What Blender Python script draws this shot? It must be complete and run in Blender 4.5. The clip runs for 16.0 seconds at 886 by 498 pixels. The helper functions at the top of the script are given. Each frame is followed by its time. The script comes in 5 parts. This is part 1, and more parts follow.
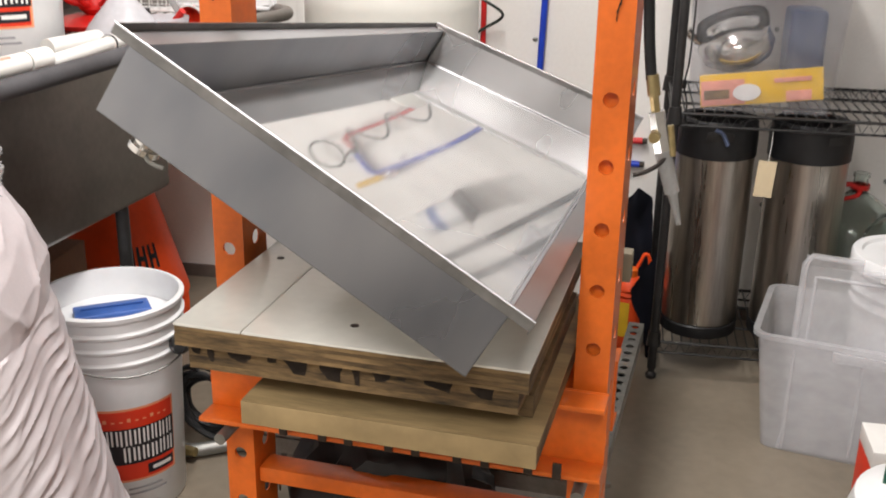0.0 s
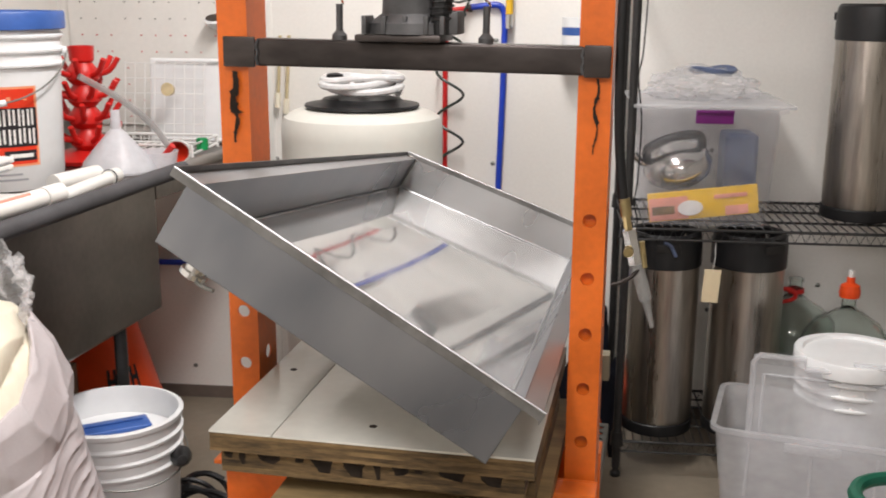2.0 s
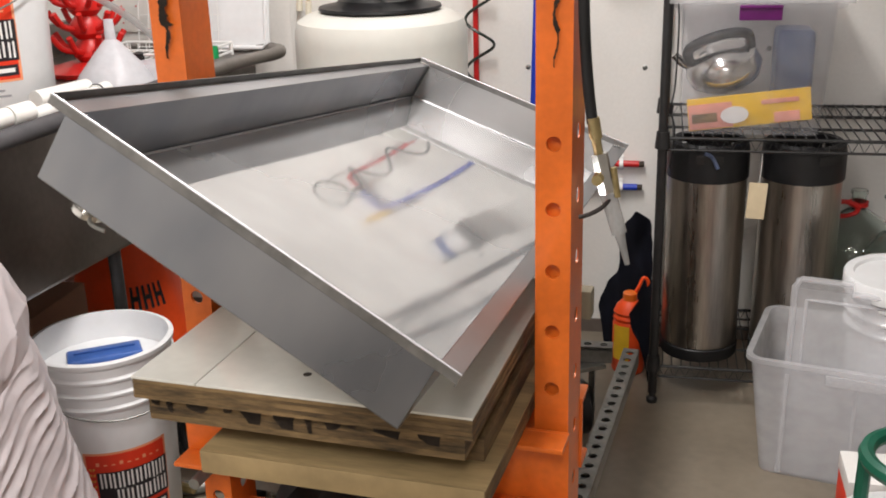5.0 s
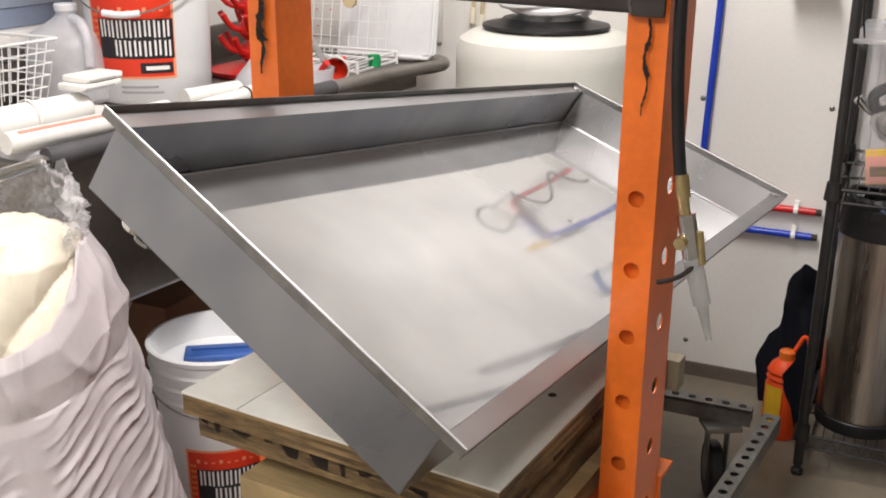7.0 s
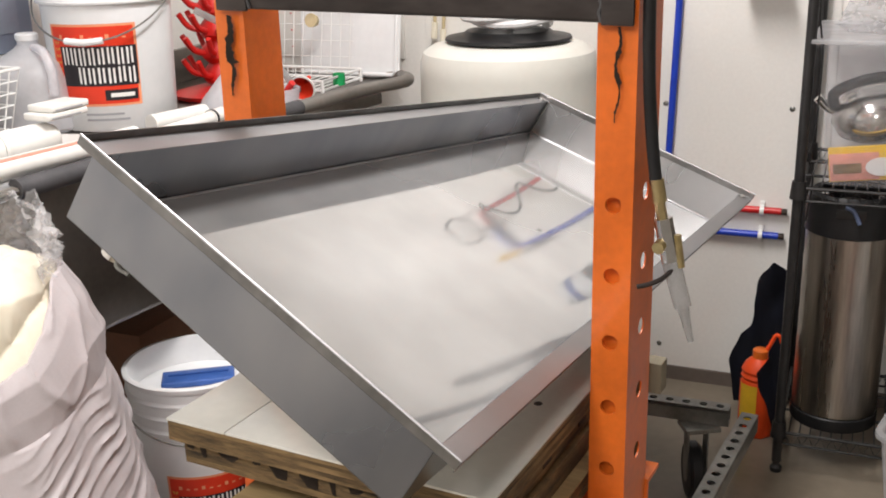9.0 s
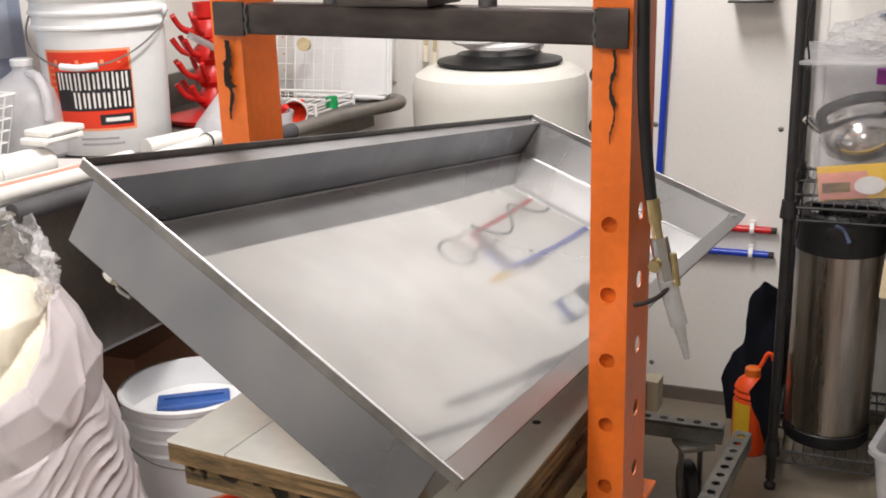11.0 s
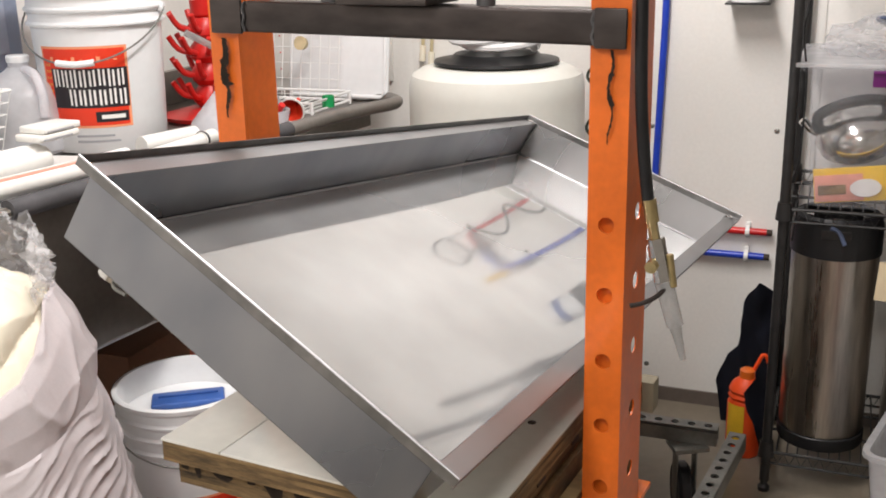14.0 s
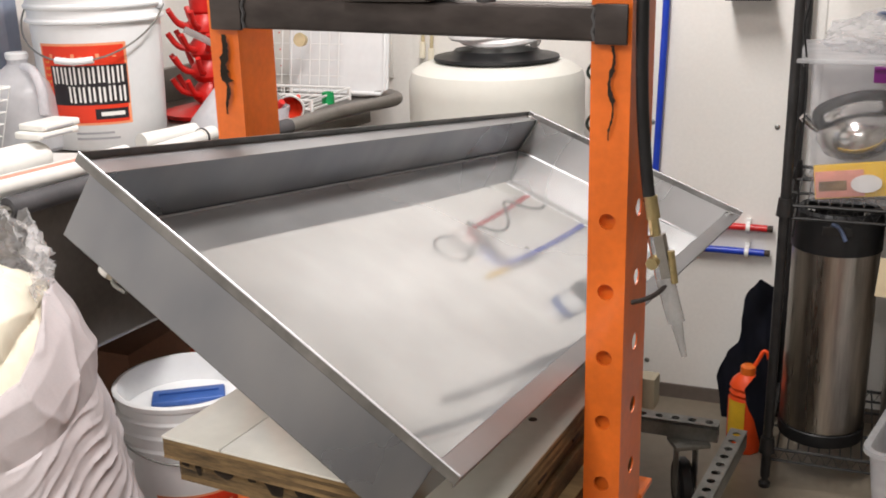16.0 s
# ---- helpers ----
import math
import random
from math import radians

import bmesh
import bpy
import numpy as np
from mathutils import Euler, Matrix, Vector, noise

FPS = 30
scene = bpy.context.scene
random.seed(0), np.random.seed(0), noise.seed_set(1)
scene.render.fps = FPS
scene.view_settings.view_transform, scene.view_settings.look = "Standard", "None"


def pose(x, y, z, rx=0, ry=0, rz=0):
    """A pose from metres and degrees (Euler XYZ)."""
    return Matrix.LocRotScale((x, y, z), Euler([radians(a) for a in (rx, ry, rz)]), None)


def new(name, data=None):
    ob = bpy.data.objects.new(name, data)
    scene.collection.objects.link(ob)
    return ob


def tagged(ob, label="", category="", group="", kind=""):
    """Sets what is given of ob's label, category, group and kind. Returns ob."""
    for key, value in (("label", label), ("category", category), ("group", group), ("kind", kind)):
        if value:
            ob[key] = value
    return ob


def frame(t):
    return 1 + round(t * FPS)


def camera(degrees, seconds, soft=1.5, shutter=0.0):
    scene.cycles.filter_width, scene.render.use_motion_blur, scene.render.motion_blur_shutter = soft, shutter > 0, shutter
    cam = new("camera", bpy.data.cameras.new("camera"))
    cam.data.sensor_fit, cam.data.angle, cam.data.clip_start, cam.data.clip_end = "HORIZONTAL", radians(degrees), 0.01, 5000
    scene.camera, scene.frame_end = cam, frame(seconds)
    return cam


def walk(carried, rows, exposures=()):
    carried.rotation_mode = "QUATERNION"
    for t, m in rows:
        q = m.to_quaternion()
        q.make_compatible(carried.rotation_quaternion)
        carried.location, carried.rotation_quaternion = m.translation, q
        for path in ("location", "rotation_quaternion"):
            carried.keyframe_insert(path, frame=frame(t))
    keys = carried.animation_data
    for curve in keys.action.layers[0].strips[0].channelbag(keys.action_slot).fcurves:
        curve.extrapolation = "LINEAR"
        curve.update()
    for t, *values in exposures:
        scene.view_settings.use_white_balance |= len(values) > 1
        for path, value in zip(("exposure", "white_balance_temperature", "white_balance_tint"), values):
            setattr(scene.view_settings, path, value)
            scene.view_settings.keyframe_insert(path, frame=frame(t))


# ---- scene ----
cam = camera(45.8, 16.0, soft=1.8, shutter=0.5)
METRES, EYE, TILT, LEAN, TURN = 1.08, 1.395, 0.0, 0.0, 0.0
ROWS = [
    (0.0, 0.0, 0.0, 0.0, 0.33, -20.06, -0.9),
    (0.5, -0.0153, -0.1101, 0.0348, -0.48, -18.42, -1.04),
    (1.0, -0.1204, -0.1407, 0.0419, -3.89, -17.34, -0.4),
    (1.5, -0.1476, -0.1514, 0.0409, -6.11, -15.64, -1.38),
    (2.0, -0.1056, -0.1811, 0.0502, -3.58, -13.7, -0.33),
    (2.5, -0.0597, -0.1995, 0.0519, -1.33, -13.92, -0.14),
    (3.0, 0.0137, -0.2089, 0.0446, 0.31, -15.41, 1.02),
    (5.5, 0.1911, 0.0568, 0.0496, 3.25, -19.78, 1.74),
    (6.0, 0.2827, 0.0906, 0.0592, 11.94, -20.13, 1.45),
    (6.5, 0.3155, 0.1069, 0.0645, 13.96, -20.61, -0.03),
    (7.0, 0.3116, 0.1315, 0.0659, 15.15, -18.89, -0.32),
    (7.5, 0.3118, 0.1356, 0.0665, 14.47, -18.49, -0.19),
    (8.0, 0.3083, 0.1304, 0.0663, 14.19, -18.45, 0.43),
    (8.5, 0.3023, 0.1274, 0.065, 13.17, -18.64, 0.76),
    (9.0, 0.2935, 0.1207, 0.0671, 12.53, -18.12, 1.43),
    (11.5, 0.2831, 0.1041, 0.0701, 11.79, -16.84, 1.65),
    (12.0, 0.2811, 0.1042, 0.0695, 11.86, -16.76, 1.63),
    (12.5, 0.2807, 0.1049, 0.0693, 11.91, -16.89, 1.55),
    (13.0, 0.2811, 0.1054, 0.0681, 11.88, -16.94, 1.48),
    (13.5, 0.2807, 0.1055, 0.0691, 11.89, -17.1, 1.43),
    (14.0, 0.282, 0.1057, 0.0684, 11.64, -16.93, 1.23),
    (14.5, 0.2807, 0.1065, 0.0675, 11.68, -17.09, 1.26),
    (15.0, 0.281, 0.1073, 0.068, 11.66, -17.07, 1.28),
    (15.5, 0.2797, 0.107, 0.0682, 11.68, -17.08, 1.31),
    (16.0, 0.2807, 0.1085, 0.0676, 11.61, -17.11, 1.33),
]
walk(cam, [(t, pose(0, 0, EYE, TILT, LEAN, TURN) @ pose(METRES * x, METRES * y, METRES * z, 90 + pitch, roll, yaw)) for t, x, y, z, yaw, pitch, roll in ROWS],
     exposures=[(0.0, 0.06), (0.5, -0.1), (1.5, -0.05), (2.5, -0.29), (3.2, -0.25), (5.5, -0.10), (6.5, -0.14), (7.0, -0.1), (16.0, -0.1)])

# ---- light: a closed back room under fluorescent ceiling fixtures ----
world = bpy.data.worlds.new("room_air")
scene.world = world
world.use_nodes = True
world.node_tree.nodes["Background"].inputs[0].default_value = (1.0, 0.97, 0.93, 1)
world.node_tree.nodes["Background"].inputs[1].default_value = 0.02

ROOM = pose(0.40, 3.29, 0, 0, 0, -9.5)        # x along the back wall, y into it
PRESS = pose(-0.058, 1.569, 0, 0, 0, -15.2)   # x from post to post, y to the rear
X_LEFT, X_RIGHT, Y_NEAR, TOP = -1.62, 2.6, -5.2, 2.7


def area_lamp(name, m, sx, sy, watts, colour):
    d = bpy.data.lights.new(name, "AREA")
    d.shape, d.size, d.size_y, d.energy, d.color = "RECTANGLE", sx, sy, watts, colour
    ob = new(name, d)
    ob.matrix_world = m
    return ob


LAMPS = [(-0.20, -1.48, 54), (-0.35, -3.8, 43), (0.40, -4.3, 34)]
for lx, ly, watts in LAMPS:
    area_lamp("tube_light", ROOM @ pose(lx, ly, TOP - 0.10), 0.30, 1.2, watts, (1.0, 0.958, 0.938))


# ---- materials ----
def material(name, colour, rough=0.5, metal=0.0, var=0.12, scale=6.0, fine=60.0, bump=0.05, stretch=(1, 1, 1), tint=None,
             alpha=1.0, trans=0.0, coat=0.0, island=0.0, ior=1.45, rvar=0.12, detail=4):
    """A principled surface with stains at one scale and grain at another."""
    m = bpy.data.materials.new(name)
    m.use_nodes = True
    nt = m.node_tree
    b = nt.nodes["Principled BSDF"]
    b.inputs["Roughness"].default_value, b.inputs["Metallic"].default_value = rough, metal
    b.inputs["Alpha"].default_value, b.inputs["Transmission Weight"].default_value = alpha, trans
    b.inputs["Coat Weight"].default_value, b.inputs["IOR"].default_value = coat, ior
    b.inputs["Coat Roughness"].default_value = 0.06
    tc = nt.nodes.new("ShaderNodeTexCoord")
    mp = nt.nodes.new("ShaderNodeMapping")
    mp.inputs["Scale"].default_value = stretch
    nt.links.new(tc.outputs["Object"], mp.inputs["Vector"])

    def grain(s, levels):
        n = nt.nodes.new("ShaderNodeTexNoise")
        n.inputs["Scale"].default_value, n.inputs["Detail"].default_value = s, levels
        nt.links.new(mp.outputs["Vector"], n.inputs["Vector"])
        return n.outputs["Fac"]
    big, small = grain(scale, detail), grain(fine, min(3, detail))
    mix = nt.nodes.new("ShaderNodeMath")
    mix.operation = "MULTIPLY_ADD"
    nt.links.new(small, mix.inputs[0])
    mix.inputs[1].default_value = 0.35
    nt.links.new(big, mix.inputs[2])
    ramp = nt.nodes.new("ShaderNodeMapRange")
    ramp.interpolation_type = "SMOOTHSTEP"
    ramp.inputs["From Min"].default_value, ramp.inputs["From Max"].default_value = 0.28, 1.08
    nt.links.new(mix.outputs[0], ramp.inputs["Value"])
    col = nt.nodes.new("ShaderNodeMix")
    col.data_type = "RGBA"
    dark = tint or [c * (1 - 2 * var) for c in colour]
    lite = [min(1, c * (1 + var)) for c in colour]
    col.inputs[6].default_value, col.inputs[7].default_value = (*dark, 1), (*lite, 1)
    nt.links.new(ramp.outputs["Result"], col.inputs[0])
    out = col.outputs[2]
    if island:
        oi = nt.nodes.new("ShaderNodeObjectInfo")
        hs = nt.nodes.new("ShaderNodeHueSaturation")
        mr = nt.nodes.new("ShaderNodeMapRange")
        mr.inputs["To Min"].default_value, mr.inputs["To Max"].default_value = 1 - island, 1 + island
        nt.links.new(oi.outputs["Random"], mr.inputs["Value"])
        nt.links.new(mr.outputs["Result"], hs.inputs["Value"])
        nt.links.new(out, hs.inputs["Color"])
        out = hs.outputs["Color"]
    nt.links.new(out, b.inputs["Base Color"])
    rr = nt.nodes.new("ShaderNodeMapRange")
    rr.inputs["To Min"].default_value, rr.inputs["To Max"].default_value = max(0.02, rough * (1 - rvar)), min(1, rough * (1 + rvar))
    nt.links.new(ramp.outputs["Result"], rr.inputs["Value"])
    nt.links.new(rr.outputs["Result"], b.inputs["Roughness"])
    if bump:
        bp = nt.nodes.new("ShaderNodeBump")
        bp.inputs["Strength"].default_value, bp.inputs["Distance"].default_value = bump, 0.004
        nt.links.new(mix.outputs[0], bp.inputs["Height"])
        nt.links.new(bp.outputs["Normal"], b.inputs["Normal"])
    return m


def glow(name, colour, power):
    m = bpy.data.materials.new(name)
    m.use_nodes = True
    b = m.node_tree.nodes["Principled BSDF"]
    b.inputs["Emission Color"].default_value, b.inputs["Emission Strength"].default_value = (*colour, 1), power
    return m


def sheer(name, colour, rough, through_share, metal=0.0):
    """Thin clouded plastic: part of the light goes straight through."""
    m = bpy.data.materials.new(name)
    m.use_nodes = True
    nt = m.node_tree
    b = nt.nodes["Principled BSDF"]
    b.inputs["Base Color"].default_value, b.inputs["Roughness"].default_value = (*colour, 1), rough
    tl = nt.nodes.new("ShaderNodeBsdfTranslucent")
    tl.inputs["Color"].default_value = (*colour, 1)
    tr = nt.nodes.new("ShaderNodeBsdfTransparent")
    tr.inputs["Color"].default_value = (0.96, 0.96, 0.97, 1)
    n = nt.nodes.new("ShaderNodeTexNoise")
    n.inputs["Scale"].default_value = 9
    mr = nt.nodes.new("ShaderNodeMapRange")
    mr.inputs["To Min"].default_value, mr.inputs["To Max"].default_value = max(0, through_share - 0.08), min(1, through_share + 0.08)
    nt.links.new(n.outputs["Fac"], mr.inputs["Value"])
    a1, a2 = nt.nodes.new("ShaderNodeMixShader"), nt.nodes.new("ShaderNodeMixShader")
    a1.inputs[0].default_value = 0.45
    nt.links.new(b.outputs[0], a1.inputs[1])
    nt.links.new(tl.outputs[0], a1.inputs[2])
    nt.links.new(mr.outputs["Result"], a2.inputs[0])
    nt.links.new(a1.outputs[0], a2.inputs[1])
    nt.links.new(tr.outputs[0], a2.inputs[2])
    nt.links.new(a2.outputs[0], nt.nodes["Material Output"].inputs["Surface"])
    return m


M = dict(
    wall=material("wall_panel_white", (0.85, 0.83, 0.79), 0.38, var=0.05, scale=1.5, fine=90, bump=0.04),
    # for walls out of view: grey chosen to lower the light they bounce
    wall_grey=material("unseen_wall_dimmed", (0.42, 0.40, 0.37), 0.6, var=0.05, scale=1.2, fine=80, bump=0.05),
    floor=material("sealed_concrete", (0.235, 0.198, 0.150), 0.30, var=0.16, scale=2.2, fine=30, bump=0.03),
    ceiling=material("ceiling_board", (0.66, 0.65, 0.62), 0.8, var=0.05, scale=8, fine=120),
    base=material("vinyl_base", (0.16, 0.13, 0.11), 0.5, var=0.15),
    orange=material("orange_enamel", (0.80, 0.165, 0.018), 0.38, var=0.15, scale=7, fine=70, bump=0.08, coat=0.2),
    weld=material("mill_scale_steel", (0.082, 0.070, 0.066), 0.40, metal=0.75, var=0.42, scale=7, fine=45, bump=0.15, stretch=(0.4, 1, 1)),
    burnt=material("burnt_paint", (0.05, 0.035, 0.025), 0.7, var=0.3, scale=30, fine=150, bump=0.3),
    iron=material("cast_iron_grey", (0.10, 0.098, 0.10), 0.5, metal=0.3, var=0.2, scale=14, fine=90, bump=0.2),
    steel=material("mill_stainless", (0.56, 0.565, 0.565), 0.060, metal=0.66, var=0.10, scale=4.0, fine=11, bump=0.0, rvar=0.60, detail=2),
    # tray walls: dark reflections put into the base, stains and bluish reflections into the mottling
    steel_wall=material("stainless_shaded", (0.34, 0.345, 0.36), 0.31, metal=1.0, var=0.16, scale=4.2, fine=9, bump=0.0, rvar=0.30, detail=3, tint=(0.17, 0.185, 0.22), stretch=(1, 1, 0.5)),
    # same sheet at the far end, lightened in colour for its bright reflections
    steel_end=material("stainless_lit", (0.56, 0.56, 0.56), 0.30, metal=0.75, var=0.10, scale=3.5, fine=9, bump=0.0, rvar=0.35, detail=2),
    kettle=material("polished_kettle_steel", (0.66, 0.64, 0.60), 0.17, metal=1.0, var=0.10, scale=12, fine=60, bump=0.01),
    steel_edge=material("folded_stainless", (0.44, 0.44, 0.45), 0.46, metal=1.0, var=0.08, scale=3, fine=14, bump=0.0),
    # tray steel again, darkened in colour to hold down the highlight along the lips
    steel_lip=material("stainless_lip_darkened", (0.27, 0.265, 0.26), 0.42, metal=1.0, var=0.25, scale=9, fine=60, bump=0.0),
    sink_rim=material("rolled_steel_rim", (0.30, 0.28, 0.26), 0.45, metal=0.8, var=0.15, scale=8, fine=60, bump=0.03),
    sink=material("worn_stainless", (0.22, 0.197, 0.18), 0.33, metal=1.0, var=0.15, scale=5, fine=60, bump=0.03),
    keg=material("keg_stainless", (0.47, 0.435, 0.39), 0.31, metal=1.0, var=0.26, scale=7, fine=50, bump=0.02, stretch=(3, 3, 0.25), rvar=0.3),
    rubber=material("black_rubber", (0.011, 0.011, 0.012), 0.45, var=0.25, scale=20, fine=120, bump=0.1),
    black=material("black_powder_coat", (0.022, 0.021, 0.021), 0.38, var=0.25, scale=20, fine=160, bump=0.08),
    chrome=material("bright_chrome", (0.78, 0.77, 0.75), 0.10, metal=1.0, var=0.08, scale=30, fine=120, bump=0.03),
    brass=material("brass", (0.56, 0.45, 0.23), 0.36, metal=1.0, var=0.15, scale=30, fine=120, bump=0.03),
    zinc=material("zinc_strut", (0.30, 0.30, 0.28), 0.45, metal=0.8, var=0.2, scale=14, fine=90, bump=0.06),
    melamine=material("white_melamine", (0.74, 0.73, 0.67), 0.16, var=0.06, scale=4, fine=50, bump=0.02),
    ply_edge=material("plywood_edge", (0.22, 0.142, 0.064), 0.7, var=0.46, scale=9, fine=60, bump=0.4, stretch=(1, 1, 5)),
    ply_dark=material("plywood_core_ply", (0.165, 0.105, 0.048), 0.75, var=0.45, scale=11, fine=60, bump=0.4, stretch=(1, 1, 5)),
    ply=material("plywood_face", (0.34, 0.245, 0.12), 0.55, var=0.26, scale=4, fine=34, bump=0.08, stretch=(1, 7, 1)),
    pail=material("white_pail_plastic", (0.81, 0.82, 0.825), 0.34, var=0.04, scale=6, fine=50, bump=0.03),
    pail_blue=material("blue_plastic", (0.045, 0.12, 0.40), 0.4, var=0.15, scale=10, fine=60),
    blue=material("blue_air_line", (0.015, 0.055, 0.50), 0.3, var=0.12, scale=12, fine=60),
    red=material("red_plastic", (0.62, 0.018, 0.014), 0.35, var=0.12, scale=12, fine=60),
    red_line=material("red_air_line", (0.60, 0.02, 0.02), 0.3, var=0.12, scale=12, fine=60),
    label_red=material("label_red", (0.74, 0.045, 0.015), 0.45, var=0.06, scale=12, fine=60, bump=0.0),
    label_black=material("label_black", (0.02, 0.016, 0.02), 0.5, var=0.1, bump=0.0),
    label_white=material("label_white", (0.82, 0.81, 0.78), 0.5, var=0.03, bump=0.0),
    label_gold=material("label_gold", (0.70, 0.36, 0.06), 0.5, var=0.06, bump=0.0),
    label_peach=material("label_peach_edge", (0.85, 0.33, 0.17), 0.5, var=0.06, bump=0.0),
    label_grey=material("label_grey", (0.34, 0.34, 0.36), 0.5, var=0.05, bump=0.0),
    sack=material("woven_poly_sack", (0.57, 0.52, 0.53), 0.40, var=0.06, scale=7, fine=220, bump=0.10),
    wrap=material("cream_liner", (0.86, 0.80, 0.65), 0.4, var=0.05, scale=7, fine=60, bump=0.05),
    tank=material("milky_polyethylene", (0.72, 0.715, 0.655), 0.33, var=0.04, scale=3, fine=40, bump=0.03),
    clear=sheer("clouded_bin_plastic", (0.95, 0.955, 0.97), 0.25, 0.65),
    clear_thin=sheer("clear_bin_plastic", (0.96, 0.965, 0.98), 0.12, 0.92),
    film=sheer("clear_film", (0.90, 0.90, 0.91), 0.06, 0.72),
    jug=sheer("milky_jug_plastic", (0.92, 0.925, 0.95), 0.3, 0.36),
    tube=sheer("clear_vinyl_tube", (0.52, 0.53, 0.52), 0.10, 0.50),
    foam=material("dark_grey_foam", (0.075, 0.073, 0.078), 0.62, var=0.18, scale=12, fine=140, bump=0.12),
    cord_green=material("dark_green_cord", (0.018, 0.030, 0.022), 0.35, var=0.15, scale=20, fine=80),
    vinyl=material("white_vinyl_hose", (0.74, 0.74, 0.74), 0.25, var=0.08, scale=20, fine=80, bump=0.03),
    purple=material("purple_plastic", (0.13, 0.012, 0.13), 0.35, var=0.1, scale=20),
    yellow=material("yellow_card", (0.85, 0.52, 0.03), 0.45, var=0.08, scale=12),
    pink=material("pink_card", (0.80, 0.34, 0.26), 0.5, var=0.15, scale=14),
    slate=material("slate_blue_plastic", (0.10, 0.13, 0.22), 0.45, var=0.15, scale=10),
    navy=material("navy_cloth", (0.012, 0.014, 0.026), 0.85, var=0.3, scale=12, fine=200, bump=0.25),
    cone=material("safety_orange", (0.90, 0.085, 0.012), 0.45, var=0.08, scale=8, fine=60),
    tag=material("manila_tag", (0.72, 0.60, 0.40), 0.7, var=0.06, scale=12),
    glass=material("carboy_glass", (0.90, 0.96, 0.93), 0.03, var=0.02, trans=1.0, bump=0.0, rvar=0.0),
    green=material("green_enamel", (0.008, 0.11, 0.065), 0.35, var=0.15, scale=14, fine=80),
    green_bright=material("green_plastic", (0.01, 0.30, 0.09), 0.4, var=0.1, scale=14),
    wood=material("grey_lumber", (0.23, 0.20, 0.14), 0.7, var=0.15, scale=4, fine=50, stretch=(8, 1, 1), bump=0.1),
    cardboard=material("plain_brown", (0.21, 0.10, 0.06), 0.8, var=0.15, scale=5, fine=70),
    sponge=material("beige_rubber_stopper", (0.60, 0.50, 0.30), 0.7, var=0.15, scale=20),
    pvc=material("white_pvc_pipe", (0.80, 0.79, 0.75), 0.35, var=0.05, scale=9, fine=60),
    rack=material("white_coated_wire", (0.82, 0.82, 0.80), 0.4, var=0.04, scale=20),
    peg_white=material("pegboard_white", (0.84, 0.82, 0.78), 0.42, var=0.05, scale=3, fine=60),
    window=material("window_glass_grey", (0.30, 0.34, 0.42), 0.12, var=0.10, scale=2, bump=0.0),
    frame_blue=material("window_frame_slate", (0.25, 0.30, 0.40), 0.45, var=0.08),
    diffuser=glow("lamp_diffuser", (1.0, 0.965, 0.945), 2.2),
)


# ---- mesh tools ----
def part(name, bm, mat, parent=None, label="", smooth=True, bevel=0.0, segs=2):
    """Links a bmesh as one mesh object under a thing or a part."""
    if bevel:
        es = [e for e in bm.edges if len(e.link_faces) == 2 and e.calc_face_angle(0) > 0.6]
        bmesh.ops.bevel(bm, geom=es, offset=bevel, segments=segs, profile=0.6, affect="EDGES", clamp_overlap=True)
    bmesh.ops.recalc_face_normals(bm, faces=bm.faces)
    me = bpy.data.meshes.new(name)
    bm.to_mesh(me)
    bm.free()
    if mat:
        me.materials.append(M[mat] if isinstance(mat, str) else mat)
    if smooth:
        me.shade_smooth()
        me.set_sharp_from_angle(angle=radians(38))
    ob = new(name, me)
    if parent:
        ob.parent = parent
    if label:
        tagged(ob, label)
    return ob


def thing(name, m, label, category, group="", kind=""):
    ob = new(name)
    ob.empty_display_size = 0.05
    ob.matrix_world = m
    return tagged(ob, label, category, group, kind)


def box(x0, x1, y0, y1, z0, z1, bm=None, m=None):
    bm = bm or bmesh.new()
    vs = bmesh.ops.create_cube(bm, size=1)["verts"]
    mm = Matrix.Translation(((x0 + x1) / 2, (y0 + y1) / 2, (z0 + z1) / 2)) @ Matrix.Diagonal((x1 - x0, y1 - y0, z1 - z0, 1))
    bmesh.ops.transform(bm, matrix=(m @ mm) if m else mm, verts=vs)
    return bm


def lathe(profile, n=40, bm=None, m=None, sx=1.0, sy=1.0):
    """Turns (radius, height) pairs round the z axis."""
    bm = bm or bmesh.new()
    rings = []
    for r, z in profile:
        if r < 1e-5:
            rings.append([bm.verts.new((0, 0, z))])
        else:
            rings.append([bm.verts.new((r * sx * math.cos(2 * math.pi * i / n), r * sy * math.sin(2 * math.pi * i / n), z)) for i in range(n)])
    for a, b in zip(rings, rings[1:]):
        for i in range(n):
            j = (i + 1) % n
            if len(a) == 1 and len(b) == 1:
                continue
            if len(a) == 1:
                bm.faces.new((a[0], b[i], b[j]))
            elif len(b) == 1:
                bm.faces.new((a[i], a[j], b[0]))
            else:
                bm.faces.new((a[i], a[j], b[j], b[i]))
    if m:
        bmesh.ops.transform(bm, matrix=m, verts=[v for r in rings for v in r])
    return bm


def rod(p0, p1, r, n=12, bm=None, r2=None):
    """A closed round bar between two points."""
    p0, p1 = Vector(p0), Vector(p1)
    d = p1 - p0
    m = Matrix.Translation(p0) @ d.to_track_quat("Z", "Y").to_matrix().to_4x4()
    r2 = r if r2 is None else r2
    return lathe([(0, 0), (r, 0), (r2, d.length), (0, d.length)], n, bm, m)


